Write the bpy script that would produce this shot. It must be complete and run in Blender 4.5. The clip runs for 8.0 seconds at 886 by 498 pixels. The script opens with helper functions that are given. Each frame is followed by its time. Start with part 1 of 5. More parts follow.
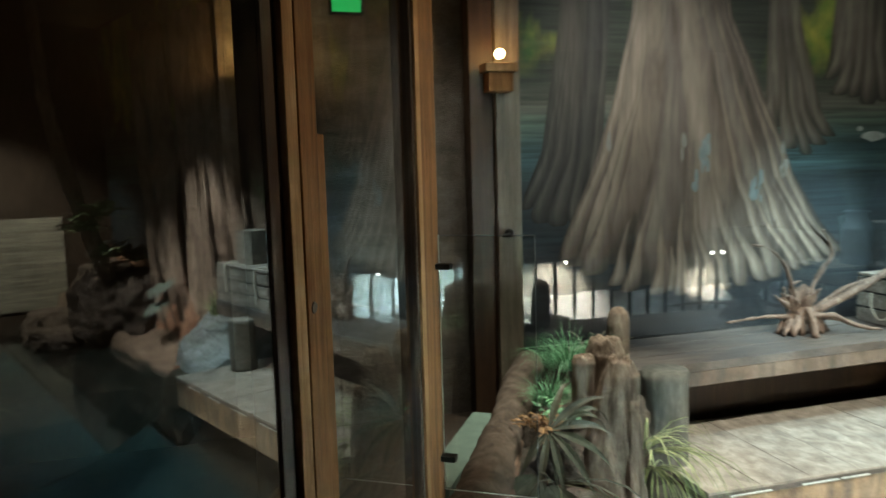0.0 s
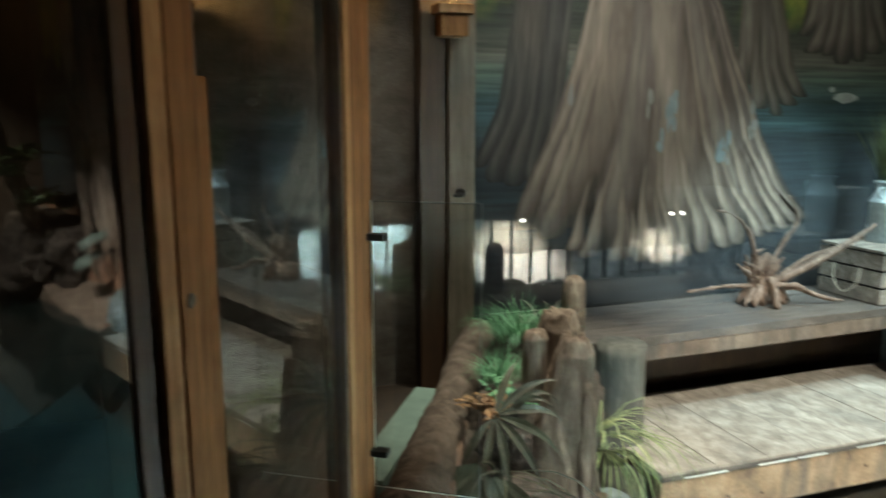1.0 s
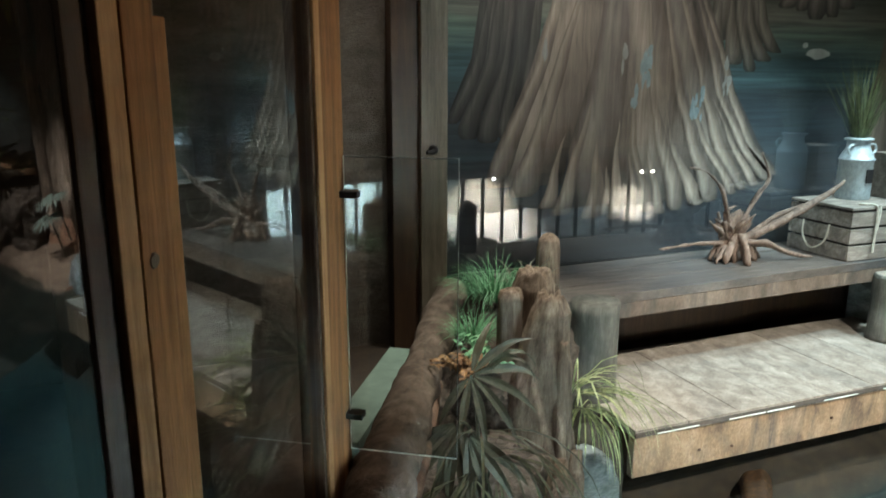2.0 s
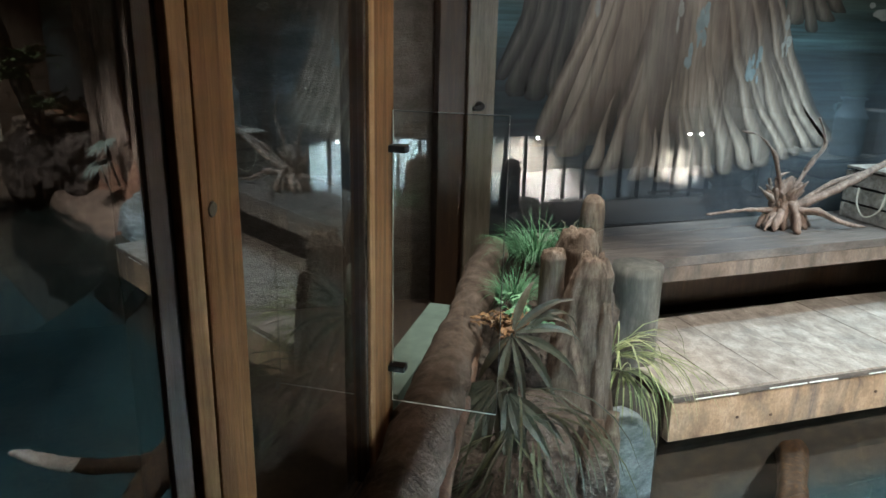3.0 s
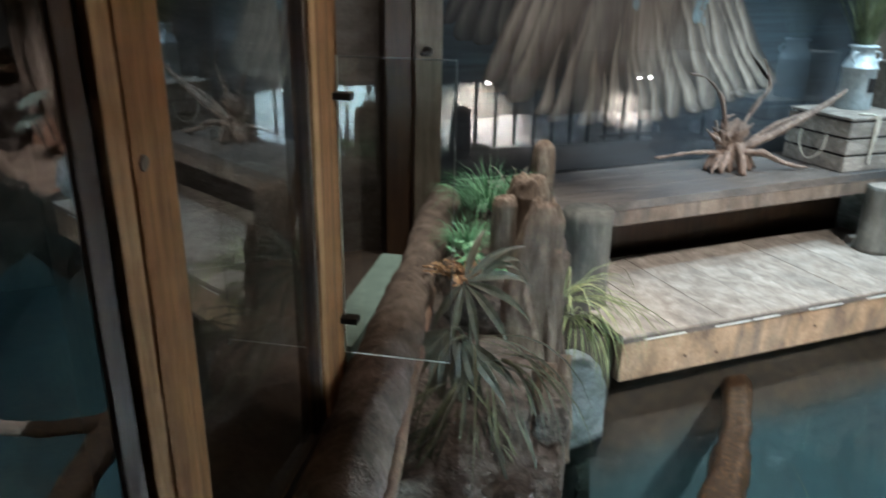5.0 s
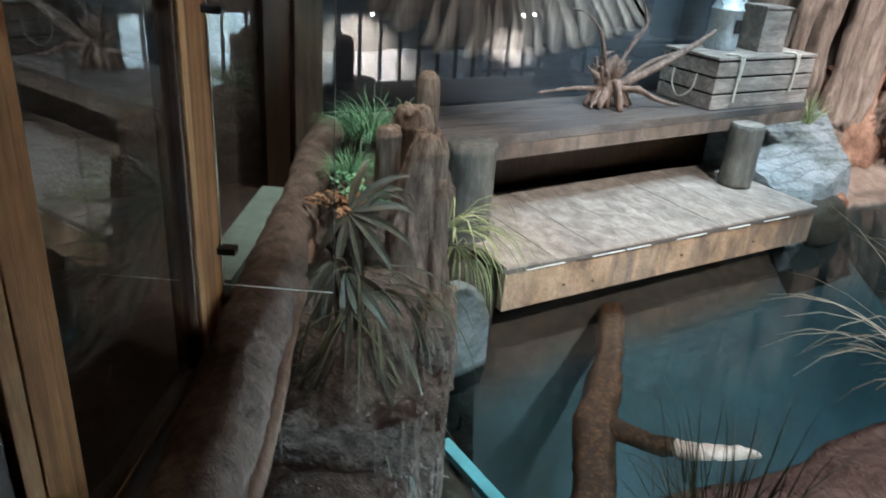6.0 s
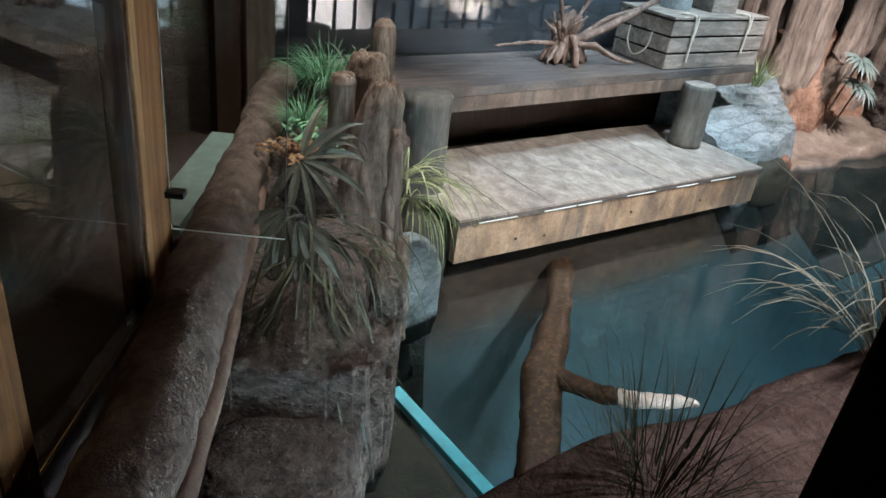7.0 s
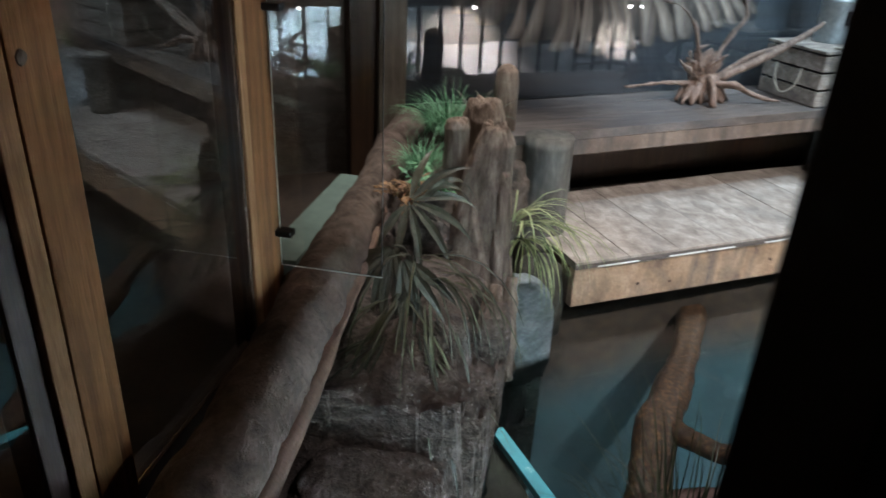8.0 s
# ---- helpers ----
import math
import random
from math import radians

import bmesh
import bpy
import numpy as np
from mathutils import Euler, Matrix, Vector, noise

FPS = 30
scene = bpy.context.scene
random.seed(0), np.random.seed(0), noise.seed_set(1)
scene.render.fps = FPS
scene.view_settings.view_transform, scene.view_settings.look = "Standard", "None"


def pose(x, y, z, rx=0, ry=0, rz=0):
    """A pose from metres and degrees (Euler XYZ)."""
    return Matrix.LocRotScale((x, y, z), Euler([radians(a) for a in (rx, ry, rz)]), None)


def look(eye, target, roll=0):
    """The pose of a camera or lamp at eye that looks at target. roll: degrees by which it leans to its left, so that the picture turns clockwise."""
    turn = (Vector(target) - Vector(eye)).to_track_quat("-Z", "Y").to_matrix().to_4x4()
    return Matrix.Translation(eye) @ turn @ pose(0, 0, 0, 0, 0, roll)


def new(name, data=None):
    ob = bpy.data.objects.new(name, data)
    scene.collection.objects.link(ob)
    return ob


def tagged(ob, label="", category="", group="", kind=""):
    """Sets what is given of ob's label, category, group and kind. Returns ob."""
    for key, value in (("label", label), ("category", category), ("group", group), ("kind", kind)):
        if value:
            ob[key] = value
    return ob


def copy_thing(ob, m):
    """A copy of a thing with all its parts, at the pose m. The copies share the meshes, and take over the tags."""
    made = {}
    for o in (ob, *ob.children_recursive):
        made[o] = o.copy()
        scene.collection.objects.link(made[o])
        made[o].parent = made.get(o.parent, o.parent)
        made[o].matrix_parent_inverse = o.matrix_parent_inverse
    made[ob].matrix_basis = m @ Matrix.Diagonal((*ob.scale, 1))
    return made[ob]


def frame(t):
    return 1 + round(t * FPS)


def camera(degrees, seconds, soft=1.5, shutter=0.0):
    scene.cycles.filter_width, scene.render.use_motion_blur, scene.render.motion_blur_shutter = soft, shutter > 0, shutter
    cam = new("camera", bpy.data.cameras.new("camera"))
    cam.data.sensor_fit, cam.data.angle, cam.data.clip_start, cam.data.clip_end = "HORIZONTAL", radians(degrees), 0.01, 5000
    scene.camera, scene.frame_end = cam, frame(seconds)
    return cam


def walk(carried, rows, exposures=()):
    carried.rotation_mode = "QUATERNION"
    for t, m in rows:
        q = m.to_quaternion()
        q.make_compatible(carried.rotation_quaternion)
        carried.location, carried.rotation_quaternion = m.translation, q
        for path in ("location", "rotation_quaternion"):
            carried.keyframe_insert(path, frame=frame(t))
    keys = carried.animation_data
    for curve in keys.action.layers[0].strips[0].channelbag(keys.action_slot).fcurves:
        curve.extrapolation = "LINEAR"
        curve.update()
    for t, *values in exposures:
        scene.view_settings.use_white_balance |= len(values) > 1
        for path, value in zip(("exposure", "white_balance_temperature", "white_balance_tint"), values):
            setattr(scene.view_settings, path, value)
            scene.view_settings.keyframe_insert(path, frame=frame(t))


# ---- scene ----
cam = camera(62.9, 8.0, shutter=0.65)
PATH = [
    (0, (-0.052, 0.543, 2.443), (0.462, 2.464, 2.233), -1.6),
    (0.5, (0.128, 0.768, 2.455), (0.509, 2.714, 2.197), -0.7),
    (1, (0.151, 0.924, 2.463), (0.765, 2.795, 2.116), 0.0),
    (1.5, (0.164, 0.985, 2.442), (0.878, 2.812, 2.052), -0.2),
    (3, (0.124, 1.019, 2.437), (0.705, 2.846, 1.867), 1.3),
    (3.5, (0.127, 1.027, 2.436), (0.689, 2.86, 1.866), 1.8),
    (4, (0.129, 1.032, 2.434), (0.681, 2.865, 1.855), 1.2),
    (4.2, (0.13, 1.033, 2.436), (0.681, 2.863, 1.847), 1.2),
    (5.3, (0.164, 1.048, 2.421), (0.948, 2.728, 1.67), 1.6),
    (5.5, (0.173, 1.041, 2.408), (1.023, 2.676, 1.63), 2.3),
    (6, (0.17, 1.056, 2.367), (1.117, 2.606, 1.53), 4.4),
    (6.5, (0.163, 1.051, 2.359), (1.161, 2.534, 1.463), 6.0),
    (7, (0.163, 1.04, 2.341), (1.202, 2.474, 1.41), 7.4),
    (7.5, (0.197, 1.0, 2.337), (1.088, 2.554, 1.449), 5.0),
    (8, (0.366, 0.892, 2.404), (1.033, 2.563, 1.53), 2.8),
]
walk(cam, [(t, look(eye, target, roll)) for t, eye, target, roll in PATH], [(0.0, 1.16, 6950, 0), (1.5, 1.14, 6900, 2), (3.0, 1.14, 6500, 10), (4.2, 1.14, 6500, 10), (5.5, 1.0, 6300, 14), (7.2, 0.92, 6300, 16), (8.0, 0.74, 6350, 18)])


# ---------------------------------------------------------------- helpers of this scene
def spot(name, eye, target, watts, colour, angle, blend=0.6, size=0.06):
    d = bpy.data.lights.new(name, "SPOT")
    d.energy, d.color, d.spot_size, d.spot_blend, d.shadow_soft_size = watts, colour, radians(angle), blend, size
    ob = new(name, d)
    ob.matrix_world = look(eye, target)
    return ob


def bulb(name, place, watts, colour, size=0.03):
    d = bpy.data.lights.new(name, "POINT")
    d.energy, d.color, d.shadow_soft_size = watts, colour, size
    ob = new(name, d)
    ob.location = place
    return ob


# ---------------------------------------------------------------- light of the place
WARM, COOL, WHITE, AMBER = (1.0, 0.92, 0.84), (0.60, 0.86, 1.0), (0.98, 0.97, 0.98), (1.0, 0.55, 0.2)
world = bpy.data.worlds.new("world")
scene.world = world
world.use_nodes = True
world.node_tree.nodes["Background"].inputs[0].default_value = (0.02, 0.024, 0.03, 1)
world.node_tree.nodes["Background"].inputs[1].default_value = 0.2

spot("deck_spotlight", (3.6, 1.3, 4.7), (3.9, 4.2, 0.45), 980, WARM, 40, 0.8)
spot("deck_spotlight", (5.6, 3.0, 4.9), (4.8, 4.8, 0.6), 520, (0.62, 0.86, 1.0), 52, 0.8)
spot("cool_spotlight", (4.4, 4.2, 4.9), (4.5, 5.2, 1.0), 200, COOL, 44, 0.8)
spot("cool_spotlight", (6.3, 3.9, 4.9), (5.7, 5.2, 1.2), 265, (0.72, 0.9, 1.0), 36, 0.8)
spot("shore_spotlight", (6.6, 3.2, 4.9), (7.1, 5.0, 0.7), 720, WHITE, 44, 0.7)
spot("shore_spotlight", (8.0, 2.6, 4.9), (8.3, 4.4, 0.1), 1000, WHITE, 48, 0.8)
spot("shore_spotlight", (10.2, 2.8, 4.9), (12.0, 4.2, 0.9), 1100, (1.0, 0.95, 0.85), 60, 0.8)
spot("water_spotlight", (2.6, 2.6, 4.9), (2.5, 2.95, 0.0), 260, WHITE, 22, 0.7)
spot("pool_spotlight", (4.4, 3.0, 4.9), (4.4, 3.2, -1.0), 170, COOL, 60, 0.8)
spot("plant_spotlight", (2.6, 4.3, 4.9), (2.0, 4.5, 1.1), 430, (1.0, 0.99, 0.92), 38, 0.8)
# Unseen fill lamp, added to brighten the log, rocks and plants.
spot("path_fill", (1.2, 2.9, 4.9), (1.3, 4.1, 0.95), 80, (1.0, 0.84, 0.70), 34, 0.9)
# Unseen fill lamp, added so the near ledge and grass show.
spot("ledge_fill", (2.9, 0.4, 4.9), (2.0, 1.72, 1.2), 340, WHITE, 36, 0.9, 0.35)
spot("mural_spotlight", (2.9, 3.7, 4.9), (2.9, 5.74, 1.65), 52, (0.92, 0.96, 1.0), 76, 0.9)
spot("mural_spotlight", (4.6, 3.6, 4.9), (4.4, 5.74, 2.0), 14, WHITE, 80, 0.9)
# Third one is an added fill for the cast panel beside the mural.
spot("mural_spotlight", (1.40, 4.7, 4.9), (1.45, 5.74, 1.7), 34, (1.0, 0.93, 0.85), 30, 0.9)
spot("post_spotlight", (3.0, 2.3, 4.9), (0.3, 3.0, 2.75), 86, (1.0, 0.76, 0.5), 34, 0.9)
ICE, CANDLE = (0.54, 0.82, 1.0), (1.0, 0.95, 0.86)
spot("alcove_spotlight", (1.51, 1.73, 1.15), (1.46, 1.40, 0.60), 950, ICE, 112, 0.3, 0.03)
spot("alcove_spotlight", (1.92, 1.73, 1.15), (2.32, 1.42, 0.60), 1400, ICE, 126, 0.3, 0.03)
spot("alcove_spotlight", (4.12, 1.73, 1.15), (4.08, 1.44, 0.60), 500, CANDLE, 124, 0.8, 0.03)
spot("alcove_spotlight", (6.43, 1.72, 1.15), (6.42, 1.42, 0.70), 250, CANDLE, 58, 0.5, 0.03)
spot("alcove_spotlight", (6.62, 1.72, 1.15), (6.60, 1.42, 0.70), 250, CANDLE, 58, 0.5, 0.03)
# Faint amber fill added for the corridor wall, with no visible fitting.
spot("corridor_fill", (-1.6, 3.4, 4.9), (-0.4, 5.7, 2.2), 3, AMBER, 80, 0.9)
bulb("sconce_bulb", (1.70, 5.42, 3.255), 1.6, AMBER)
bulb("sconce_bulb", (0.03, 5.55, 3.25), 1.8, AMBER)


# ---------------------------------------------------------------- materials
def nodes_of(name):
    m = bpy.data.materials.new(name)
    m.use_nodes = True
    nt = m.node_tree
    return m, nt, nt.nodes["Principled BSDF"]


def ramp(nt, fac, stops):
    r = nt.nodes.new("ShaderNodeValToRGB")
    e = r.color_ramp.elements
    while len(e) < len(stops):
        e.new(0.5)
    for k, (p, c) in zip(e, stops):
        k.position, k.color = p, (*c, 1)
    nt.links.new(fac, r.inputs[0])
    return r.outputs[0]


def coords(nt, stretch=(1, 1, 1), kind="Object", rnd=True):
    tc, mp = nt.nodes.new("ShaderNodeTexCoord"), nt.nodes.new("ShaderNodeMapping")
    mp.inputs["Scale"].default_value = stretch
    nt.links.new(tc.outputs[kind], mp.inputs[0])
    if rnd:
        oi, mul = nt.nodes.new("ShaderNodeObjectInfo"), nt.nodes.new("ShaderNodeMath")
        mul.operation, mul.inputs[1].default_value = "MULTIPLY", 37.0
        nt.links.new(oi.outputs["Random"], mul.inputs[0])
        nt.links.new(mul.outputs[0], mp.inputs["Location"])
    return mp.outputs[0]


def noise_tex(nt, vec, scale, detail=6, rough=0.6, distort=0.0):
    n = nt.nodes.new("ShaderNodeTexNoise")
    n.inputs["Scale"].default_value, n.inputs["Detail"].default_value = scale, detail
    n.inputs["Roughness"].default_value, n.inputs["Distortion"].default_value = rough, distort
    nt.links.new(vec, n.inputs["Vector"])
    return n.outputs["Fac"]


def mixed(nt, fac, a, b, how="MIX"):
    m = nt.nodes.new("ShaderNodeMix")
    m.data_type, m.blend_type = "RGBA", how
    for sock, v in ((m.inputs[0], fac), (m.inputs[6], a), (m.inputs[7], b)):
        if isinstance(v, (int, float)):
            sock.default_value = v
        elif isinstance(v, tuple):
            sock.default_value = (*v, 1)
        else:
            nt.links.new(v, sock)
    return m.outputs[2]


def bumped(nt, p, height, strength, dist=0.02):
    b = nt.nodes.new("ShaderNodeBump")
    b.inputs["Strength"].default_value, b.inputs["Distance"].default_value = strength, dist
    nt.links.new(height, b.inputs["Height"])
    nt.links.new(b.outputs[0], p.inputs["Normal"])


def surface(name, dark, mid, light, scale=6.0, stretch=(1, 1, 1), rough=0.75, bump=0.5, dist=0.02, stain=(0.05, 0.04, 0.03), stain_amount=0.35, stain_scale=2.0, fine=40.0, metal=0.0, murk=False, stain_stretch=(1, 1, 1)):
    """A rough natural surface: three tones in a stretched grain, large stains, fine relief."""
    m, nt, p = nodes_of(name)
    v = coords(nt, stretch)
    a = noise_tex(nt, v, scale, 8, 0.65, 0.4)
    col = ramp(nt, a, [(0.28, dark), (0.5, mid), (0.72, light)])
    big = noise_tex(nt, coords(nt, stain_stretch), stain_scale, 4, 0.6, 0.8)
    mask = ramp(nt, big, [(0.48, (0, 0, 0)), (0.68, (stain_amount,) * 3)])
    col = mixed(nt, mask, col, stain)
    f = noise_tex(nt, v, fine, 4, 0.7)
    tone = ramp(nt, f, [(0.3, (0.72,) * 3), (0.7, (1.18,) * 3)])
    col = mixed(nt, 1.0, col, tone, "MULTIPLY")
    # Puts the dark murk of deeper water into the colour below the waterline.
    if murk:
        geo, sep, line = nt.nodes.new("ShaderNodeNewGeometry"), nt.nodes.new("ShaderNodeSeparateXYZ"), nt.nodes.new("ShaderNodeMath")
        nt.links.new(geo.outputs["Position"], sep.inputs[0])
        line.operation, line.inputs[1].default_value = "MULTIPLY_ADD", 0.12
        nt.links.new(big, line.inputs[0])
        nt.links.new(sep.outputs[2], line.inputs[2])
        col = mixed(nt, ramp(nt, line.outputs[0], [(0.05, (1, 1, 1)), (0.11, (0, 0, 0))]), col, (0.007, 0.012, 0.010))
    nt.links.new(col, p.inputs["Base Color"])
    p.inputs["Roughness"].default_value, p.inputs["Metallic"].default_value = rough, metal
    p.inputs["Specular IOR Level"].default_value = 0.12 if rough > 0.7 else 0.4
    add = nt.nodes.new("ShaderNodeMath")
    add.operation = "ADD"
    nt.links.new(a, add.inputs[0])
    nt.links.new(f, add.inputs[1])
    bumped(nt, p, add.outputs[0], bump, dist)
    return m


def leaf(name, dark, light, rough=0.5):
    m, nt, p = nodes_of(name)
    g = nt.nodes.new("ShaderNodeNewGeometry")
    col = ramp(nt, g.outputs["Random Per Island"], [(0.0, dark), (1.0, light)])
    n = noise_tex(nt, coords(nt), 30, 3)
    col = mixed(nt, 1.0, col, ramp(nt, n, [(0.3, (0.7,) * 3), (0.7, (1.2,) * 3)]), "MULTIPLY")
    nt.links.new(col, p.inputs["Base Color"])
    p.inputs["Roughness"].default_value = rough
    return m


def plain(name, colour, rough=0.6, metal=0.0):
    m, nt, p = nodes_of(name)
    n = noise_tex(nt, coords(nt), 14, 5)
    col = mixed(nt, 1.0, colour, ramp(nt, n, [(0.3, (0.75,) * 3), (0.7, (1.15,) * 3)]), "MULTIPLY")
    nt.links.new(col, p.inputs["Base Color"])
    p.inputs["Roughness"].default_value, p.inputs["Metallic"].default_value = rough, metal
    return m


def clear(name, tint=(1, 1, 1), ior=1.45, rough=0.0):
    m, nt, p = nodes_of(name)
    p.inputs["Base Color"].default_value = (*tint, 1)
    p.inputs["Transmission Weight"].default_value, p.inputs["IOR"].default_value = 1.0, ior
    p.inputs["Roughness"].default_value = rough
    return m


DECK = surface("weathered_deck_wood", (0.115, 0.099, 0.084), (0.24, 0.213, 0.182), (0.375, 0.345, 0.305), 8, (1.4, 0.9, 1), 0.5, 0.45, 0.006, (0.12, 0.117, 0.108), 0.45, 3.2, 60, stain_stretch=(1.4, 0.7, 1))
FASCIA = surface("weathered_fascia_wood", (0.10, 0.065, 0.042), (0.27, 0.19, 0.12), (0.40, 0.295, 0.20), 4.5, (1.2, 1, 0.8), 0.6, 0.35, 0.006, (0.055, 0.055, 0.055), 0.8, 4.2, 50, stain_stretch=(1.5, 1, 0.3))
BEAM = surface("dark_stained_beam_wood", (0.045, 0.033, 0.025), (0.11, 0.082, 0.062), (0.18, 0.142, 0.112), 3.5, (1.6, 1, 0.8), 0.6, 0.35, 0.006, (0.03, 0.030, 0.031), 0.75, 3.6, 50, stain_stretch=(1.5, 1, 0.3))
UPPER = surface("grey_plank_wood", (0.028, 0.025, 0.023), (0.075, 0.063, 0.054), (0.140, 0.122, 0.106), 6, (0.5, 4, 1), 0.55, 0.35, 0.006, (0.05, 0.055, 0.06), 0.6, 2.0, 60)
PILE = surface("grey_piling_wood", (0.045, 0.044, 0.040), (0.092, 0.090, 0.076), (0.155, 0.152, 0.132), 8, (2.5, 2.5, 0.35), 0.7, 0.5, 0.01, (0.03, 0.035, 0.03), 0.5, 3, 60, murk=True)
CRATE = surface("grey_crate_wood", (0.10, 0.085, 0.07), (0.21, 0.18, 0.15), (0.34, 0.31, 0.27), 7, (0.6, 3, 3), 0.7, 0.4, 0.006, (0.06, 0.055, 0.05), 0.45, 3, 60)
POST = surface("amber_stained_timber", (0.075, 0.030, 0.011), (0.160, 0.068, 0.025), (0.245, 0.110, 0.043), 5, (5, 5, 0.25), 0.72, 0.3, 0.005, (0.05, 0.02, 0.008), 0.45, 2.5, 70)
POSTPALE = surface("pale_timber_strip", (0.15, 0.072, 0.032), (0.27, 0.145, 0.07), (0.36, 0.21, 0.11), 5, (5, 5, 0.25), 0.72, 0.3, 0.005, (0.12, 0.05, 0.02), 0.4, 2.5, 70)
# POSTDARK puts the shade of unlit post faces into colour; also dark boards, knots.
POSTDARK = surface("dark_timber", (0.02, 0.009, 0.004), (0.04, 0.018, 0.008), (0.06, 0.03, 0.014), 5, (5, 5, 0.3), 0.55, 0.3, 0.005, (0.012, 0.006, 0.004), 0.4, 2.5, 70)
GREYPOST = surface("grey_brown_timber", (0.055, 0.042, 0.03), (0.12, 0.092, 0.066), (0.185, 0.147, 0.108), 5, (5, 5, 0.3), 0.6, 0.4, 0.006, (0.05, 0.035, 0.02), 0.4, 2.5, 70)
STRIPWOOD = surface("brown_bare_wood", (0.06, 0.03, 0.018), (0.12, 0.066, 0.042), (0.17, 0.10, 0.066), 6, (2, 2, 1), 0.65, 0.4, 0.01, (0.04, 0.025, 0.018), 0.4, 3, 40)
BARK = surface("muddy_bark", (0.048, 0.035, 0.028), (0.108, 0.080, 0.064), (0.175, 0.130, 0.105), 8, (1, 1, 1), 0.9, 0.6, 0.03, (0.075, 0.05, 0.04), 0.5, 5, 30)
ROCK = surface("brown_cast_rock", (0.044, 0.034, 0.028), (0.104, 0.082, 0.067), (0.185, 0.15, 0.126), 9, (1, 1, 1.6), 0.8, 1.0, 0.04, (0.05, 0.045, 0.04), 0.35, 3, 38, murk=True)
BANK = surface("brown_mud_rock", (0.085, 0.055, 0.045), (0.15, 0.10, 0.082), (0.22, 0.155, 0.13), 7, (1, 1, 1), 0.85, 0.9, 0.02, (0.06, 0.04, 0.035), 0.5, 4, 36)
GREYROCK = surface("pale_grey_rock", (0.09, 0.105, 0.105), (0.21, 0.245, 0.25), (0.33, 0.37, 0.375), 4, (1, 1, 2.4), 0.75, 0.9, 0.03, (0.08, 0.1, 0.06), 0.5, 2.6, 34, murk=True)
REDROCK = surface("red_clay_rock", (0.12, 0.06, 0.038), (0.27, 0.15, 0.098), (0.39, 0.25, 0.18), 4, (1, 1, 0.8), 0.85, 0.8, 0.03, (0.1, 0.05, 0.03), 0.5, 2.5, 34, murk=True)
SAND = surface("pale_wet_sand", (0.09, 0.062, 0.045), (0.16, 0.115, 0.085), (0.26, 0.2, 0.155), 6, (1, 1, 1), 0.6, 0.4, 0.012, (0.12, 0.09, 0.06), 0.5, 2.0, 60, murk=True)
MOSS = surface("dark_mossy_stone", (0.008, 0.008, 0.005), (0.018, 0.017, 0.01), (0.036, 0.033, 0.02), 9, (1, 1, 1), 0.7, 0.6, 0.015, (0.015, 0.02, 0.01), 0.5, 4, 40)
STUMP = surface("grey_driftwood_trunk", (0.075, 0.053, 0.039), (0.195, 0.143, 0.107), (0.34, 0.265, 0.207), 6, (5, 5, 0.45), 0.75, 0.8, 0.02, (0.06, 0.045, 0.035), 0.5, 3, 44, murk=True)
DRIFT = surface("pale_driftwood", (0.065, 0.042, 0.031), (0.155, 0.105, 0.08), (0.29, 0.215, 0.17), 12, (2, 2, 1), 0.7, 0.6, 0.008, (0.08, 0.055, 0.04), 0.4, 7, 60)
PALEWOOD = surface("bleached_wood", (0.26, 0.19, 0.14), (0.42, 0.33, 0.26), (0.55, 0.46, 0.38), 9, (2, 2, 1), 0.7, 0.5, 0.008, (0.25, 0.17, 0.12), 0.4, 7, 60)
ROOT = surface("brown_cypress_bark", (0.13, 0.093, 0.072), (0.30, 0.225, 0.175), (0.46, 0.37, 0.30), 5, (4, 4, 0.35), 0.8, 0.8, 0.02, (0.05, 0.035, 0.025), 0.5, 2.5, 44)
SUNKEN = surface("wet_amber_log", (0.012, 0.006, 0.003), (0.036, 0.016, 0.006), (0.17, 0.085, 0.03), 14, (2.5, 2.5, 0.8), 0.5, 0.7, 0.012, (0.03, 0.015, 0.008), 0.4, 6, 60)
POOL = surface("blue_green_pool_paint", (0.0035, 0.020, 0.024), (0.005, 0.031, 0.037), (0.009, 0.048, 0.056), 1.5, (1, 1, 1), 0.6, 0.2, 0.01, (0.006, 0.03, 0.03), 0.7, 0.9, 12)
TEAL = plain("turquoise_rim_paint", (0.045, 0.26, 0.29), 0.5)
PALEGREEN = plain("pale_green_sill_paint", (0.125, 0.17, 0.142), 0.5)
DARKWALL = surface("dark_brown_wall", (0.018, 0.011, 0.007), (0.035, 0.022, 0.014), (0.055, 0.036, 0.024), 2.5, (1, 1, 0.4), 0.7, 0.3, 0.01, (0.015, 0.012, 0.01), 0.5, 1.2, 30)
PANEL = surface("grey_brown_cast_panel", (0.075, 0.062, 0.052), (0.14, 0.118, 0.1), (0.2, 0.175, 0.15), 2.2, (1.5, 1.5, 3), 0.75, 0.7, 0.02, (0.08, 0.06, 0.05), 0.4, 2, 30)
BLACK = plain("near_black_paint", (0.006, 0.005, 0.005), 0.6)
IRON = plain("black_iron", (0.012, 0.011, 0.01), 0.45, 0.4)
TIN = surface("dull_galvanised_tin", (0.30, 0.36, 0.38), (0.42, 0.50, 0.53), (0.54, 0.62, 0.65), 5, (1, 1, 0.6), 0.5, 0.2, 0.004, (0.25, 0.24, 0.2), 0.35, 4, 40, 0.25)
ROPE = plain("pale_cotton_rope", (0.5, 0.46, 0.38), 0.85)
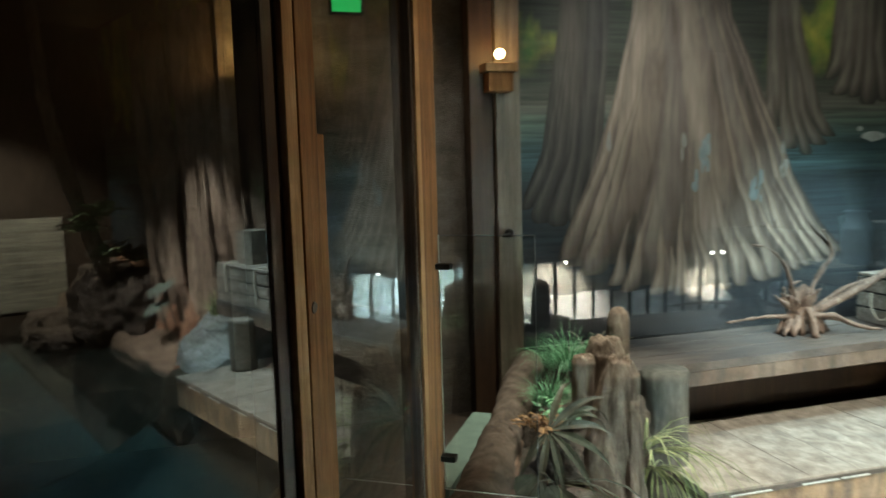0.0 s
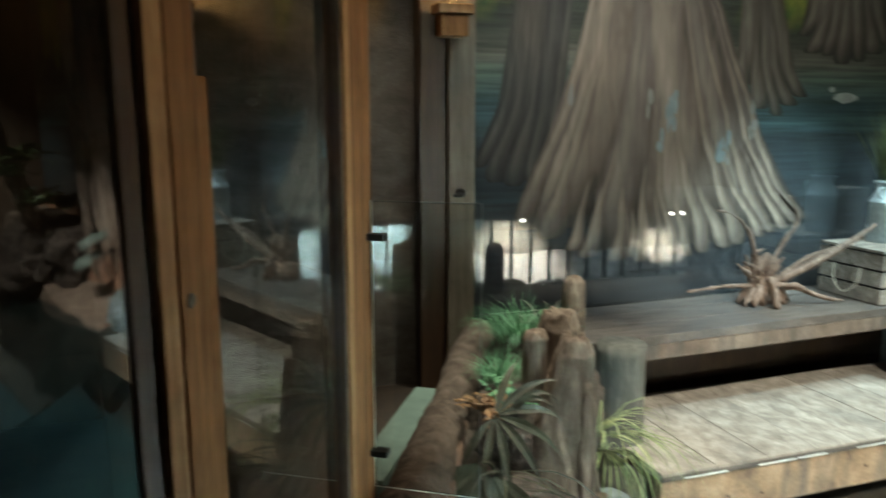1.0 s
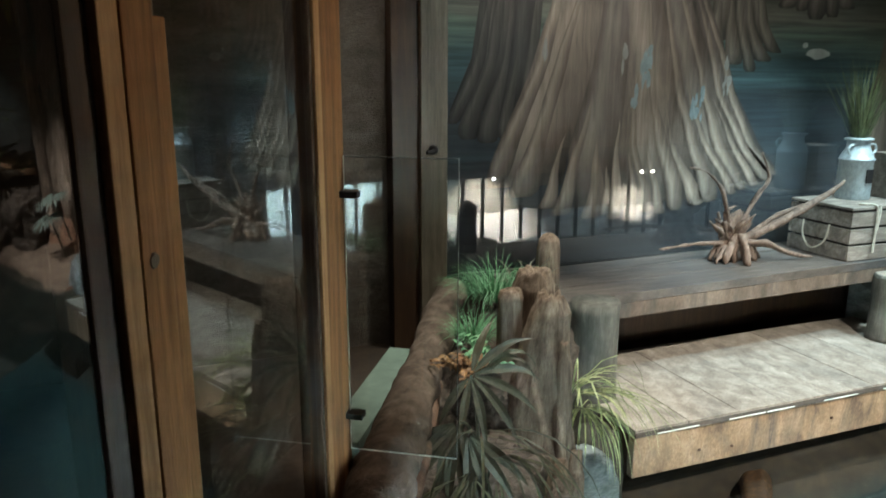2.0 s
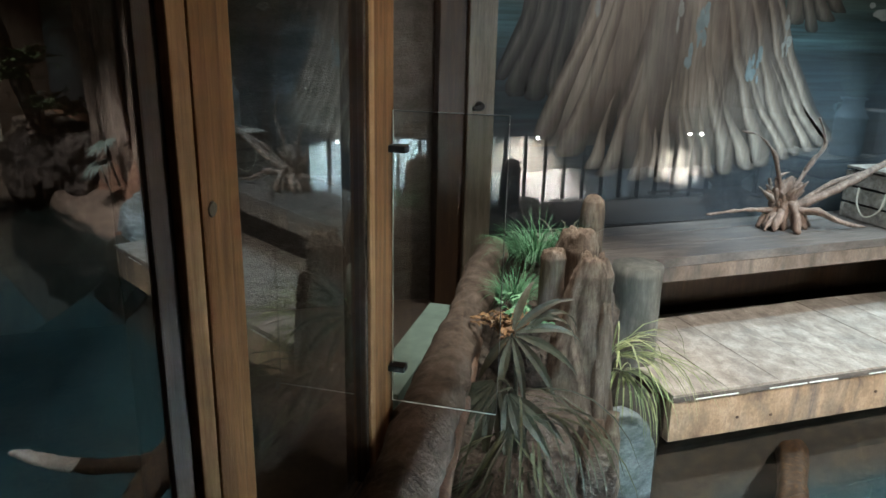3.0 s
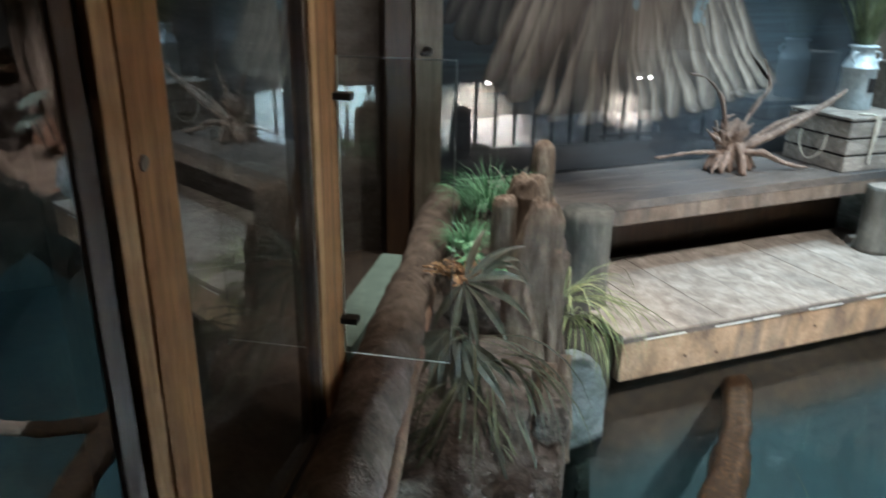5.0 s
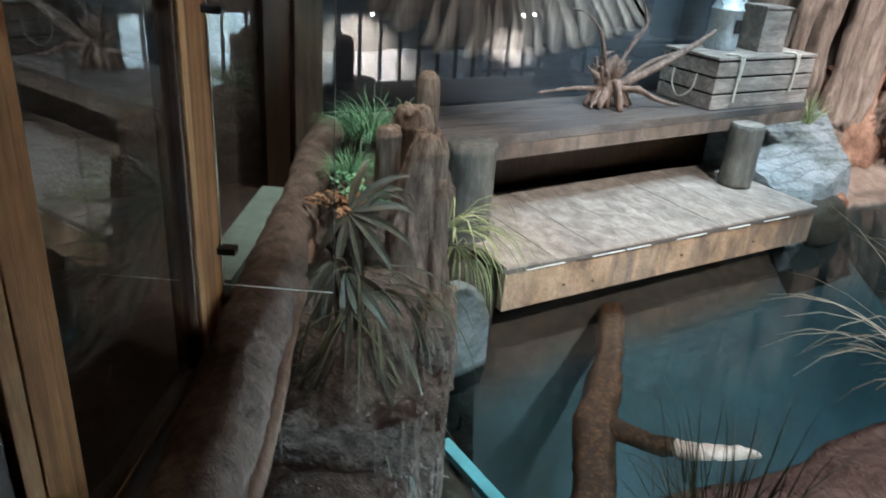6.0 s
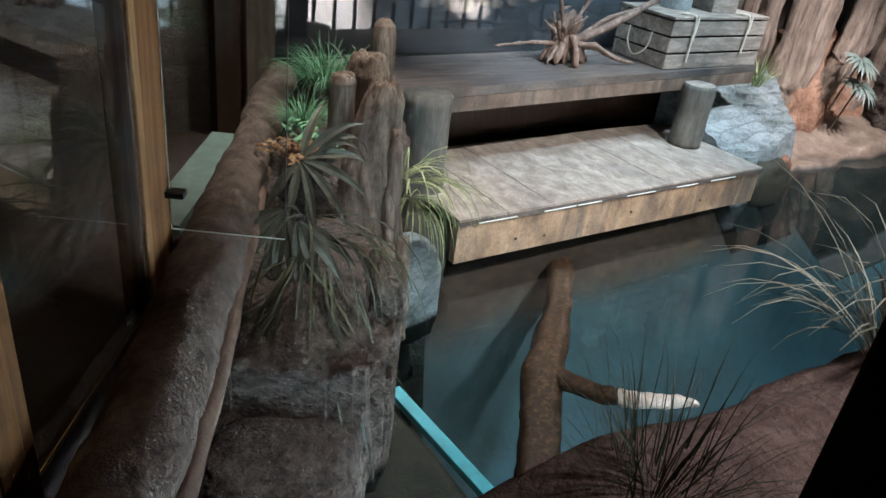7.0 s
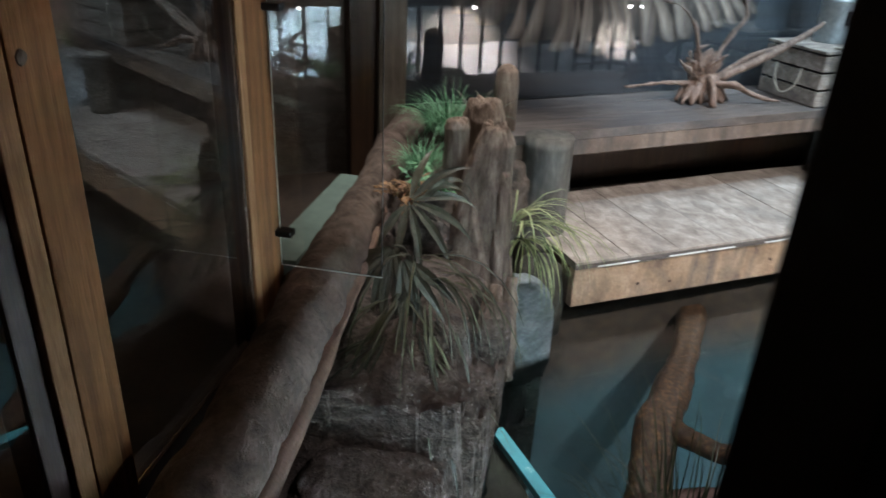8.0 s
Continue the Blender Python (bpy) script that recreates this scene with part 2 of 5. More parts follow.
CREAM = surface("cream_plaster", (0.07, 0.067, 0.06), (0.105, 0.10, 0.09), (0.14, 0.134, 0.122), 3, (1, 1, 1), 0.8, 0.2, 0.01, (0.3, 0.27, 0.22), 0.3, 2, 30)
PALEROCK = surface("pale_pinkish_rock", (0.42, 0.39, 0.37), (0.6, 0.57, 0.55), (0.74, 0.71, 0.69), 4, (1, 1, 2), 0.8, 0.8, 0.03, (0.2, 0.17, 0.15), 0.4, 2, 30)
GLASS = clear("clear_glass", (0.93, 0.97, 0.95), 1.52)
COATED = clear("coated_glass", (0.95, 0.97, 0.96), 1.92)
DIMLY = clear("lightly_coated_glass", (0.95, 0.97, 0.96), 1.46)
MIRRORY = clear("reflective_coated_glass", (0.95, 0.97, 0.98), 1.60)
EDGE = plain("pale_edge", (0.62, 0.66, 0.62), 0.35)
DULLEDGE = plain("dim_glass_edge", (0.07, 0.074, 0.07), 0.4)
WATER = clear("still_water", (0.82, 0.95, 0.97), 1.33)
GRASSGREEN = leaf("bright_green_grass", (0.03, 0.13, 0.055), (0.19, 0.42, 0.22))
STRAP = leaf("dull_olive_strap_leaf", (0.012, 0.015, 0.008), (0.085, 0.09, 0.042))
VARIEG = leaf("yellow_green_strap_leaf", (0.07, 0.12, 0.035), (0.42, 0.46, 0.22))
PALM = leaf("grey_green_palm_leaf", (0.040, 0.040, 0.023), (0.110, 0.104, 0.064))
PALEPALM = leaf("pale_blue_green_palm_leaf", (0.08, 0.11, 0.095), (0.17, 0.21, 0.175))
FERN = leaf("rust_brown_fern", (0.12, 0.05, 0.018), (0.36, 0.20, 0.08))
REED = leaf("dry_reed", (0.07, 0.07, 0.04), (0.52, 0.48, 0.36))
DARKGRASS = leaf("dark_green_grass", (0.04, 0.06, 0.025), (0.14, 0.18, 0.08))


# Darker copy of the ledge grass with its shade put into the colour.
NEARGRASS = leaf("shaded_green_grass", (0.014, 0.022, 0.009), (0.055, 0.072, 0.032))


def water_ripple(m):
    nt = m.node_tree
    p = nt.nodes["Principled BSDF"]
    bumped(nt, p, noise_tex(nt, coords(nt), 3.0, 3), 0.06, 0.02)


water_ripple(WATER)


# ---------------------------------------------------------------- mesh helpers
def obj(name, bm, material, parent=None, smooth=False):
    me = bpy.data.meshes.new(name)
    if smooth:
        for f in bm.faces:
            f.smooth = True
    bm.to_mesh(me)
    bm.free()
    me.materials.append(material)
    ob = new(name, me)
    if parent is not None:
        ob.parent = parent
    return ob


def part(name, bm, material, parent, label="", smooth=False):
    ob = obj(name, bm, material, parent, smooth)
    return tagged(ob, label) if label else ob


def empty(name, place=(0, 0, 0)):
    return new(name, None)


def box(x0, x1, y0, y1, z0, z1, bevel=0.0, m=None):
    bm = bmesh.new()
    bmesh.ops.create_cube(bm, size=1)
    bmesh.ops.transform(bm, matrix=Matrix.Translation(((x0 + x1) / 2, (y0 + y1) / 2, (z0 + z1) / 2)) @ Matrix.Diagonal((x1 - x0, y1 - y0, z1 - z0, 1)), verts=bm.verts)
    if bevel:
        bmesh.ops.bevel(bm, geom=bm.edges[:], offset=bevel, segments=2, affect="EDGES", profile=0.6)
    if m is not None:
        bmesh.ops.transform(bm, matrix=m, verts=bm.verts)
    return bm


GS, GO = Vector((0.528, 0.849, 0)), Vector((0.849, -0.528, 0))


def G(s, o, z):
    """A place by the glass wall: s along it, o out from it to the pool."""
    return Vector((0.58, 3.31, z)) + GS * s + GO * o


GM = Matrix(((GS.x, GO.x, 0, 0.58), (GS.y, GO.y, 0, 3.31), (0, 0, 1, 0), (0, 0, 0, 1)))


def gbox(s0, s1, o0, o1, z0, z1, bevel=0.0):
    bm = box(s0, s1, o0, o1, z0, z1, bevel, GM)
    bmesh.ops.reverse_faces(bm, faces=bm.faces[:])
    return bm


def tube(points, radii, sides=10, lump=0.0, lump_scale=4.0, flutes=0, depth=0.0, seed=0, sub=4, twist=0.0):
    """A closed tube along a smooth line, with lumps and flutes."""
    pts, rad = [], []
    n = len(points)
    P = [Vector(p) for p in points]
    for i in range(n - 1):
        a, b, c, d = P[max(i - 1, 0)], P[i], P[i + 1], P[min(i + 2, n - 1)]
        for k in range(sub):
            t = k / sub
            pts.append(0.5 * (2 * b + (c - a) * t + (2 * a - 5 * b + 4 * c - d) * t * t + (3 * b - a - 3 * c + d) * t ** 3))
            rad.append(radii[i] + (radii[i + 1] - radii[i]) * t)
    pts.append(P[-1])
    rad.append(radii[-1])
    bm = bmesh.new()
    rings = []
    up = Vector((0.13, 0.21, 0.97))
    for i, (p, r) in enumerate(zip(pts, rad)):
        ahead = (pts[min(i + 1, len(pts) - 1)] - pts[max(i - 1, 0)]).normalized()
        if abs(ahead.dot(up)) > 0.95:
            up = Vector((1, 0.2, 0))
        u = up.cross(ahead).normalized()
        v = ahead.cross(u)
        up = v.copy() if abs(ahead.z) < 0.9 else up
        ring = []
        for k in range(sides):
            a = math.tau * k / sides + twist * i
            rr = r * (1 + depth * math.sin(flutes * a + seed) * (0.6 + 0.4 * math.sin(3.1 * a + seed)))
            q = p + (u * math.cos(a) + v * math.sin(a)) * rr
            if lump:
                q += (q - p).normalized() * lump * noise.noise(q * lump_scale + Vector((seed, 0, 0)))
                q += (q - p).normalized() * lump * 0.5 * noise.noise(q * lump_scale * 3.3 + Vector((seed, 5, 0)))
                q -= (q - p).normalized() * lump * 0.5 * max(0, noise.noise(q * lump_scale * 7.0 + Vector((seed, 9, 0))) - 0.15)
            ring.append(bm.verts.new(q))
        rings.append(ring)
    for a, b in zip(rings, rings[1:]):
        for k in range(sides):
            bm.faces.new((a[k], a[(k + 1) % sides], b[(k + 1) % sides], b[k]))
    bm.faces.new(rings[0][::-1])
    bm.faces.new(rings[-1])
    bmesh.ops.recalc_face_normals(bm, faces=bm.faces[:])
    return bm


def merge(target, bm, m=None):
    me = bpy.data.meshes.new("tmp")
    bm.to_mesh(me)
    if m is not None:
        me.transform(m)
    target.from_mesh(me)
    bpy.data.meshes.remove(me)
    bm.free()


def boulder(cx, cy, cz, rx, ry, rz, seed, rough=0.3, detail=4, squash=0.0, m=None, step=0.0):
    """A cast rock: a lumpy ball with broken ledges."""
    bm = bmesh.new()
    bmesh.ops.create_icosphere(bm, subdivisions=detail, radius=1)
    for v in bm.verts:
        d = v.co.normalized()
        s = Vector((seed * 3.7, seed * 1.3, seed))
        r = 1 + rough * noise.noise(d * 1.3 + s) + rough * 0.6 * abs(noise.noise(d * 2.9 + s)) + rough * 0.22 * noise.noise(d * 7 + s)
        c = d * r
        c = Vector([math.copysign(abs(q) ** (1 - squash), q) for q in c])
        if step:
            c.z = c.z + 0.5 * step * math.sin(c.z / step * math.tau + 2 * noise.noise(d * 2 + s)) / math.pi
        v.co = Vector((cx + c.x * rx, cy + c.y * ry, cz + c.z * rz))
    if m is not None:
        bmesh.ops.transform(bm, matrix=m, verts=bm.verts)
    return bm


def ground_patch(x0, x1, y0, y1, nx, ny, height):
    """A sheet of ground with a skirt that closes it below."""
    bm = bmesh.new()
    grid = [[bm.verts.new((x0 + (x1 - x0) * i / nx, y0 + (y1 - y0) * j / ny, height(x0 + (x1 - x0) * i / nx, y0 + (y1 - y0) * j / ny))) for i in range(nx + 1)] for j in range(ny + 1)]
    for j in range(ny):
        for i in range(nx):
            bm.faces.new((grid[j][i], grid[j][i + 1], grid[j + 1][i + 1], grid[j + 1][i]))
    edge = [e for e in bm.edges if e.is_boundary]
    out = bmesh.ops.extrude_edge_only(bm, edges=edge)
    for v in out["geom"]:
        if isinstance(v, bmesh.types.BMVert):
            v.co.z -= 0.6
    bmesh.ops.recalc_face_normals(bm, faces=bm.faces[:])
    return bm


def blade(bm, root, way, length, width, droop, rng, segs=6, fold=0.25, tip=0.1, face=None):
    """One arching leaf blade with a folded middle."""
    way = Vector(way).normalized()
    side = way.cross(face if face else Vector((0, 0, 1)))
    side = side.normalized() if side.length > 0.05 else Vector((rng.uniform(-1, 1), rng.uniform(-1, 1), 0)).normalized()
    p, rows = Vector(root), []
    for i in range(segs + 1):
        t = i / segs
        w = width * max(tip, min(1, (0.2 if face else 0.45) + 2.4 * t)) * (1 - t ** 2.2 * (1 - tip))
        lift = way.cross(side).normalized() * (-fold * w)
        rows.append((bm.verts.new(p - side * w + lift), bm.verts.new(p), bm.verts.new(p + side * w + lift)))
        p = p + way * (length / segs)
        way = (way + Vector((rng.uniform(-0.05, 0.05), rng.uniform(-0.05, 0.05), -droop / segs * (0.4 + 1.6 * t)))).normalized()
    for a, b in zip(rows, rows[1:]):
        bm.faces.new((a[0], a[1], b[1], b[0]))
        bm.faces.new((a[1], a[2], b[2], b[1]))


def tuft(root, count, length, width, droop, spread, seed, lean=(0, 0, 0), radius=0.06, up=1.0):
    rng = random.Random(seed)
    bm = bmesh.new()
    for _ in range(count):
        a = rng.uniform(0, math.tau)
        k = spread * rng.uniform(0.15, 1.0)
        way = Vector((math.cos(a) * k, math.sin(a) * k, up)) + Vector(lean)
        r = Vector(root) + Vector((math.cos(a), math.sin(a), 0)) * radius * rng.uniform(0, 1)
        blade(bm, r, way, length * rng.uniform(0.55, 1.1), width * rng.uniform(0.6, 1.2), droop * rng.uniform(0.5, 1.4), rng)
    return bm


def fan(centre, axis, up, count, length, width, spread, seed, droop=0.5):
    """A fan palm leaf: long leaflets from one point."""
    rng = random.Random(seed)
    axis, up = Vector(axis).normalized(), Vector(up).normalized()
    side = axis.cross(up).normalized()
    made = []
    for i in range(count):
        a = radians(spread) * (i / (count - 1) - 0.5)
        way = axis * math.cos(a) + side * math.sin(a) + up * rng.uniform(-0.05, 0.05)
        bm = bmesh.new()
        blade(bm, Vector(centre) + way * 0.02, way, length * rng.uniform(0.88, 1.05) * (0.78 + 0.22 * math.cos(a)), width, droop * rng.uniform(0.7, 1.3), rng, 8, 0.3, 0.05, up)
        made.append(bm)
    return made


def sprig(root, stems, reach, leaves, length, width, seed):
    """Thin arching stems with small leaflets on both sides."""
    rng = random.Random(seed)
    bm = bmesh.new()
    for _ in range(stems):
        a = rng.uniform(0, math.tau)
        p = Vector(root) + Vector((rng.uniform(-0.05, 0.05), rng.uniform(-0.05, 0.05), 0))
        way = Vector((math.cos(a), math.sin(a), rng.uniform(0.2, 1.4))).normalized()
        n = reach * rng.uniform(0.5, 1.1)
        merge(bm, tube([p, p + way * n * 0.5, p + way * n + Vector((0, 0, -0.25 * n))], [0.003, 0.0025, 0.0015], 5))
        for k in range(leaves):
            t = (k + 1) / leaves
            q = p + way * n * t + Vector((0, 0, -0.25 * n * max(0, 2 * t - 1)))
            turn = rng.uniform(0, math.tau)
            blade(bm, q, way * 0.5 + Vector((math.cos(turn), math.sin(turn), rng.uniform(-0.4, 0.5))), length * rng.uniform(0.6, 1.1), width * rng.uniform(0.7, 1.2), 1.0, rng, 4, 0.3, 0.15)
    return bm


# ================================================================ the setting
def setting(name, bm, material, label, smooth=False):
    return tagged(obj(name, bm, material, None, smooth), label, "structure", kind="structure")


setting("ceiling", box(-5, 13, -5, 6.6, 5.2, 5.4), DARKWALL, "dark ceiling over the exhibit hall")
setting("wall_east", box(12.5, 12.7, -5, 6.6, -2, 5.2), DARKWALL, "dark brown side wall of the hall")
setting("wall_west", box(-5.2, -5, -5, 6.6, -2, 5.2), DARKWALL, "dark brown side wall of the hall")
setting("wall_south", box(-5, 12.5, -5.2, -5, -2, 5.2), DARKWALL, "dark brown wall behind the visitors")
setting("floor_gallery", box(-5, 12.5, -5, 1.05, 0.6, 0.85), BLACK, "dark floor of the visitors' gallery")
setting("floor_corridor", box(-5, 0.3, 1.05, 5.75, 0.4, 0.6), DARKWALL, "dark floor behind the glass wall")
setting("floor_corridor", gbox(-2.4, 2.6, -2.2, -0.14, 0.45, 0.606), DARKWALL, "dark floor along the glass wall")
setting("wall_north", box(-5, 12.5, 5.76, 5.96, -2, 5.2), DARKWALL, "dark wall that carries the painted swamp")
setting("pool_floor", box(-0.6, 12.5, 1.0, 5.76, -2.2, -1.9), POOL, "blue-green painted pool bottom")
setting("pool_wall", box(1.2, 12.5, 1.30, 1.50, -1.9, 0.5), POOL, "blue-green painted pool wall below the ledge")


def pool_water():
    bm = bmesh.new()
    bmesh.ops.create_grid(bm, x_segments=2, y_segments=2, size=0.5)
    bmesh.ops.transform(bm, matrix=Matrix.Translation((6.3, 3.6, 0)) @ Matrix.Diagonal((12.4, 4.3, 1, 1)), verts=bm.verts)
    ob = tagged(obj("water", bm, WATER), "still clear blue-green pool water", "water", kind="structure")
    ob.visible_shadow = False


pool_water()


# ---------------------------------------------------------------- the painted wall
def mural_ground():
    """Painted swamp: dark foot, banded water, a lighter far shore, gloom with light between the trees."""
    m, nt, p = nodes_of("painted_swamp")
    sep = nt.nodes.new("ShaderNodeSeparateXYZ")
    tc = nt.nodes.new("ShaderNodeTexCoord")
    nt.links.new(tc.outputs["Object"], sep.inputs[0])
    wob = noise_tex(nt, coords(nt, (0.35, 1, 5), rnd=False), 2.0, 6, 0.6, 0.5)
    add = nt.nodes.new("ShaderNodeMath")
    add.operation, add.inputs[1].default_value = "MULTIPLY_ADD", 0.22
    nt.links.new(wob, add.inputs[0])
    nt.links.new(sep.outputs[2], add.inputs[2])
    sc = nt.nodes.new("ShaderNodeMapRange")
    sc.inputs[1].default_value, sc.inputs[2].default_value = 1.0, 4.4
    nt.links.new(add.outputs[0], sc.inputs[0])
    col = ramp(nt, sc.outputs[0], [(0.0, (0.006, 0.008, 0.011)), (0.16, (0.010, 0.014, 0.018)), (0.36, (0.016, 0.028, 0.034)), (0.43, (0.022, 0.036, 0.042)), (0.445, (0.05, 0.095, 0.10)), (0.50, (0.035, 0.075, 0.08)), (0.56, (0.09, 0.13, 0.10)), (0.60, (0.10, 0.10, 0.075)), (0.66, (0.035, 0.04, 0.028)), (0.8, (0.03, 0.035, 0.025))])
    lines = noise_tex(nt, coords(nt, (0.5, 1, 14), rnd=False), 2.2, 5, 0.6, 0.2)
    col = mixed(nt, 1.0, col, ramp(nt, lines, [(0.35, (0.6,) * 3), (0.7, (1.6,) * 3)]), "MULTIPLY")
    glade = noise_tex(nt, coords(nt, (1.0, 1, 0.5), rnd=False), 1.3, 4, 0.6, 0.3)
    up = ramp(nt, sc.outputs[0], [(0.66, (0, 0, 0)), (0.74, (1, 1, 1))])
    gl = mixed(nt, 1.0, ramp(nt, glade, [(0.50, (0, 0, 0)), (0.62, (1, 1, 1))]), up, "MULTIPLY")
    col = mixed(nt, gl, col, ramp(nt, noise_tex(nt, coords(nt, rnd=False), 5, 4), [(0.3, (0.06, 0.16, 0.02)), (0.7, (0.34, 0.32, 0.05))]))
    nt.links.new(col, p.inputs["Base Color"])
    p.inputs["Roughness"].default_value = 0.65
    return m


def trunk_paint(name, dark, mid, light):
    """Painted bark: long uneven flutes that show most near the foot, streaks and broad washes above."""
    m, nt, p = nodes_of(name)
    uv = nt.nodes.new("ShaderNodeUVMap")
    uv.uv_map = "UVMap"
    sep = nt.nodes.new("ShaderNodeSeparateXYZ")
    nt.links.new(uv.outputs[0], sep.inputs[0])
    wob = nt.nodes.new("ShaderNodeMath")
    wob.operation, wob.inputs[1].default_value = "MULTIPLY_ADD", 0.5
    nt.links.new(noise_tex(nt, coords(nt, (6, 1, 1.2), rnd=False), 2.0, 5, 0.6, 0.4), wob.inputs[0])
    off = nt.nodes.new("ShaderNodeMath")
    off.operation, off.inputs[1].default_value = "SUBTRACT", 0.25
    nt.links.new(sep.outputs[0], off.inputs[0])
    nt.links.new(off.outputs[0], wob.inputs[2])
    across = ramp(nt, wob.outputs[0], [(0.0, tuple(0.6 * c for c in dark)), (0.08, tuple(1.25 * c for c in dark)), (0.34, light), (0.62, mid), (0.92, dark), (1.0, tuple(0.6 * c for c in dark))])
    wash = noise_tex(nt, coords(nt, (3.2, 1, 0.7), rnd=False), 1.6, 6, 0.62, 0.9)
    broad = ramp(nt, wash, [(0.3, dark), (0.5, mid), (0.72, light)])
    height = ramp(nt, sep.outputs[1], [(0.05, (0.12,) * 3), (0.22, (0.45,) * 3), (0.5, (0.7,) * 3)])
    col = mixed(nt, height, across, broad)
    grain = noise_tex(nt, coords(nt, (16, 1, 0.8), rnd=False), 2.4, 9, 0.7, 0.35)
    col = mixed(nt, 1.0, col, ramp(nt, grain, [(0.3, (0.66,) * 3), (0.5, (0.96,) * 3), (0.72, (1.25,) * 3)]), "MULTIPLY")
    g = nt.nodes.new("ShaderNodeNewGeometry")
    col = mixed(nt, 1.0, col, ramp(nt, g.outputs["Random Per Island"], [(0.0, (0.6, 0.58, 0.56)), (0.5, (0.95, 0.93, 0.9)), (1.0, (1.25, 1.18, 1.08))]), "MULTIPLY")
    low = ramp(nt, sep.outputs[1], [(0.02, (0.25,) * 3), (0.13, (1.0,) * 3)])
    col = mixed(nt, 1.0, col, low, "MULTIPLY")
    nt.links.new(col, p.inputs["Base Color"])
    p.inputs["Roughness"].default_value = 0.7
    return m


def lerp_rows(rows, z):
    for (z0, x0), (z1, x1) in zip(rows, rows[1:]):
        if z <= z1:
            t = max(0.0, (z - z0) / (z1 - z0))
            t = t * t * (3 - 2 * t) * 0.3 + t * 0.7
            return x0 + (x1 - x0) * t
    return rows[-1][1]


def painted_trunk(left, right, top, foot, flutes, y, seed):
    """Flared trunk painted flat: a row of long flutes with ragged feet."""
    rng = random.Random(seed)
    cuts = [0.0]
    for _ in range(flutes):
        cuts.append(cuts[-1] + rng.choice((0.35, 0.6, 0.9, 1.3, 2.0)) * rng.uniform(0.8, 1.2))
    cuts = [c / cuts[-1] for c in cuts]
    bm = bmesh.new()
    uvl = bm.loops.layers.uv.new("UVMap")
    rows = 16
    jag = [foot + 0.30 * abs(2 * c - 1) ** 1.5 for c in cuts]
    for k in range(flutes):
        lo = 0.5 * (jag[k] + jag[k + 1]) + rng.uniform(-0.05, 0.05) * (2 if flutes > 15 else 0.6)
        prev = None
        for i in range(rows + 1):
            z = lo + (top - lo) * i / rows
            xl, xr = lerp_rows(left, z), lerp_rows(right, z)
            sway = 0.03 * math.sin(2.2 * z + k)
            a = xl + (xr - xl) * min(1, max(0, cuts[k] + sway * (0 < k)))
            b = xl + (xr - xl) * min(1, max(0, cuts[k + 1] + 0.03 * math.sin(2.2 * z + k + 1) * (k + 1 < flutes)))
            if i == 0:
                c = 0.5 * (a + b)
                a, b = c + (a - c) * 0.92, c + (b - c) * 0.92
            row = (bm.verts.new((a, y, z)), bm.verts.new((b, y, z)), i / rows)
            if prev:
                f = bm.faces.new((prev[0], prev[1], row[1], row[0]))
                for lp, c in zip(f.loops, ((0, prev[2]), (1, prev[2]), (1, row[2]), (0, row[2]))):
                    lp[uvl].uv = c
            prev = row
    return bm


def painted_rib(left, right, u, w, foot, top, u1, y=5.741):
    """One painted buttress root: broad and rounded at the foot, fading to a point up the trunk."""
    bm = bmesh.new()
    uvl = bm.loops.layers.uv.new("UVMap")
    rows, prev = 22, None
    for i in range(rows + 1):
        t = i / rows
        z = foot + (top - foot) * t ** 1.3
        xl, xr = lerp_rows(left, z), lerp_rows(right, z)
        c = u + (u1 - u) * t + 0.008 * math.sin(5 * z + 40 * u)
        h = 0.5 * w * max(0.02, (1 - t) ** 0.7) * (1 + 0.15 * math.sin(7 * z + 23 * u)) * (0.55 if i == 0 else 0.9 if i == 1 else 1.0)
        a, b = xl + (xr - xl) * max(0.0, c - h), xl + (xr - xl) * min(1.0, c + h)
        row = (bm.verts.new((a, y, z)), bm.verts.new((b, y, z)), 0.02 + 0.5 * t)
        if prev:
            f = bm.faces.new((prev[0], prev[1], row[1], row[0]))
            for lp, q in zip(f.loops, ((0, prev[2]), (1, prev[2]), (1, row[2]), (0, row[2]))):
                lp[uvl].uv = q
        prev = row
    return bm


def blot(x, z, w, h, y, seed):
    """A ragged dab of paint."""
    bm = bmesh.new()
    vs = []
    for k in range(18):
        a = math.tau * k / 18
        r = 1 + 0.35 * noise.noise(Vector((3 * math.cos(a), 3 * math.sin(a), seed)))
        vs.append(bm.verts.new((x + w * r * math.cos(a), y, z + h * r * math.sin(a))))
    bm.faces.new(vs)
    return bm


mural = tagged(obj("mural", box(1.80, 12.4, 5.750, 5.757, 1.0, 5.15), mural_ground()), "painted cypress swamp with dark water on wall", "mural", kind="structure")
BARKPAINT = trunk_paint("painted_brown_bark", (0.08, 0.062, 0.05), (0.185, 0.15, 0.125), (0.31, 0.265, 0.225))
DIMPAINT = trunk_paint("painted_dim_bark", (0.026, 0.025, 0.023), (0.06, 0.056, 0.051), (0.10, 0.094, 0.086))
FARPAINT = trunk_paint("painted_grey_bark", (0.045, 0.039, 0.032), (0.12, 0.106, 0.088), (0.21, 0.19, 0.16))
BIGL = [(1.3, 2.16), (1.74, 2.26), (2.6, 2.63), (3.07, 2.78), (3.66, 2.92), (5.1, 2.98)]
BIGR = [(1.3, 5.2), (1.6, 5.05), (2.0, 4.68), (2.39, 4.42), (3.2, 4.05), (3.69, 3.80), (5.1, 3.62)]
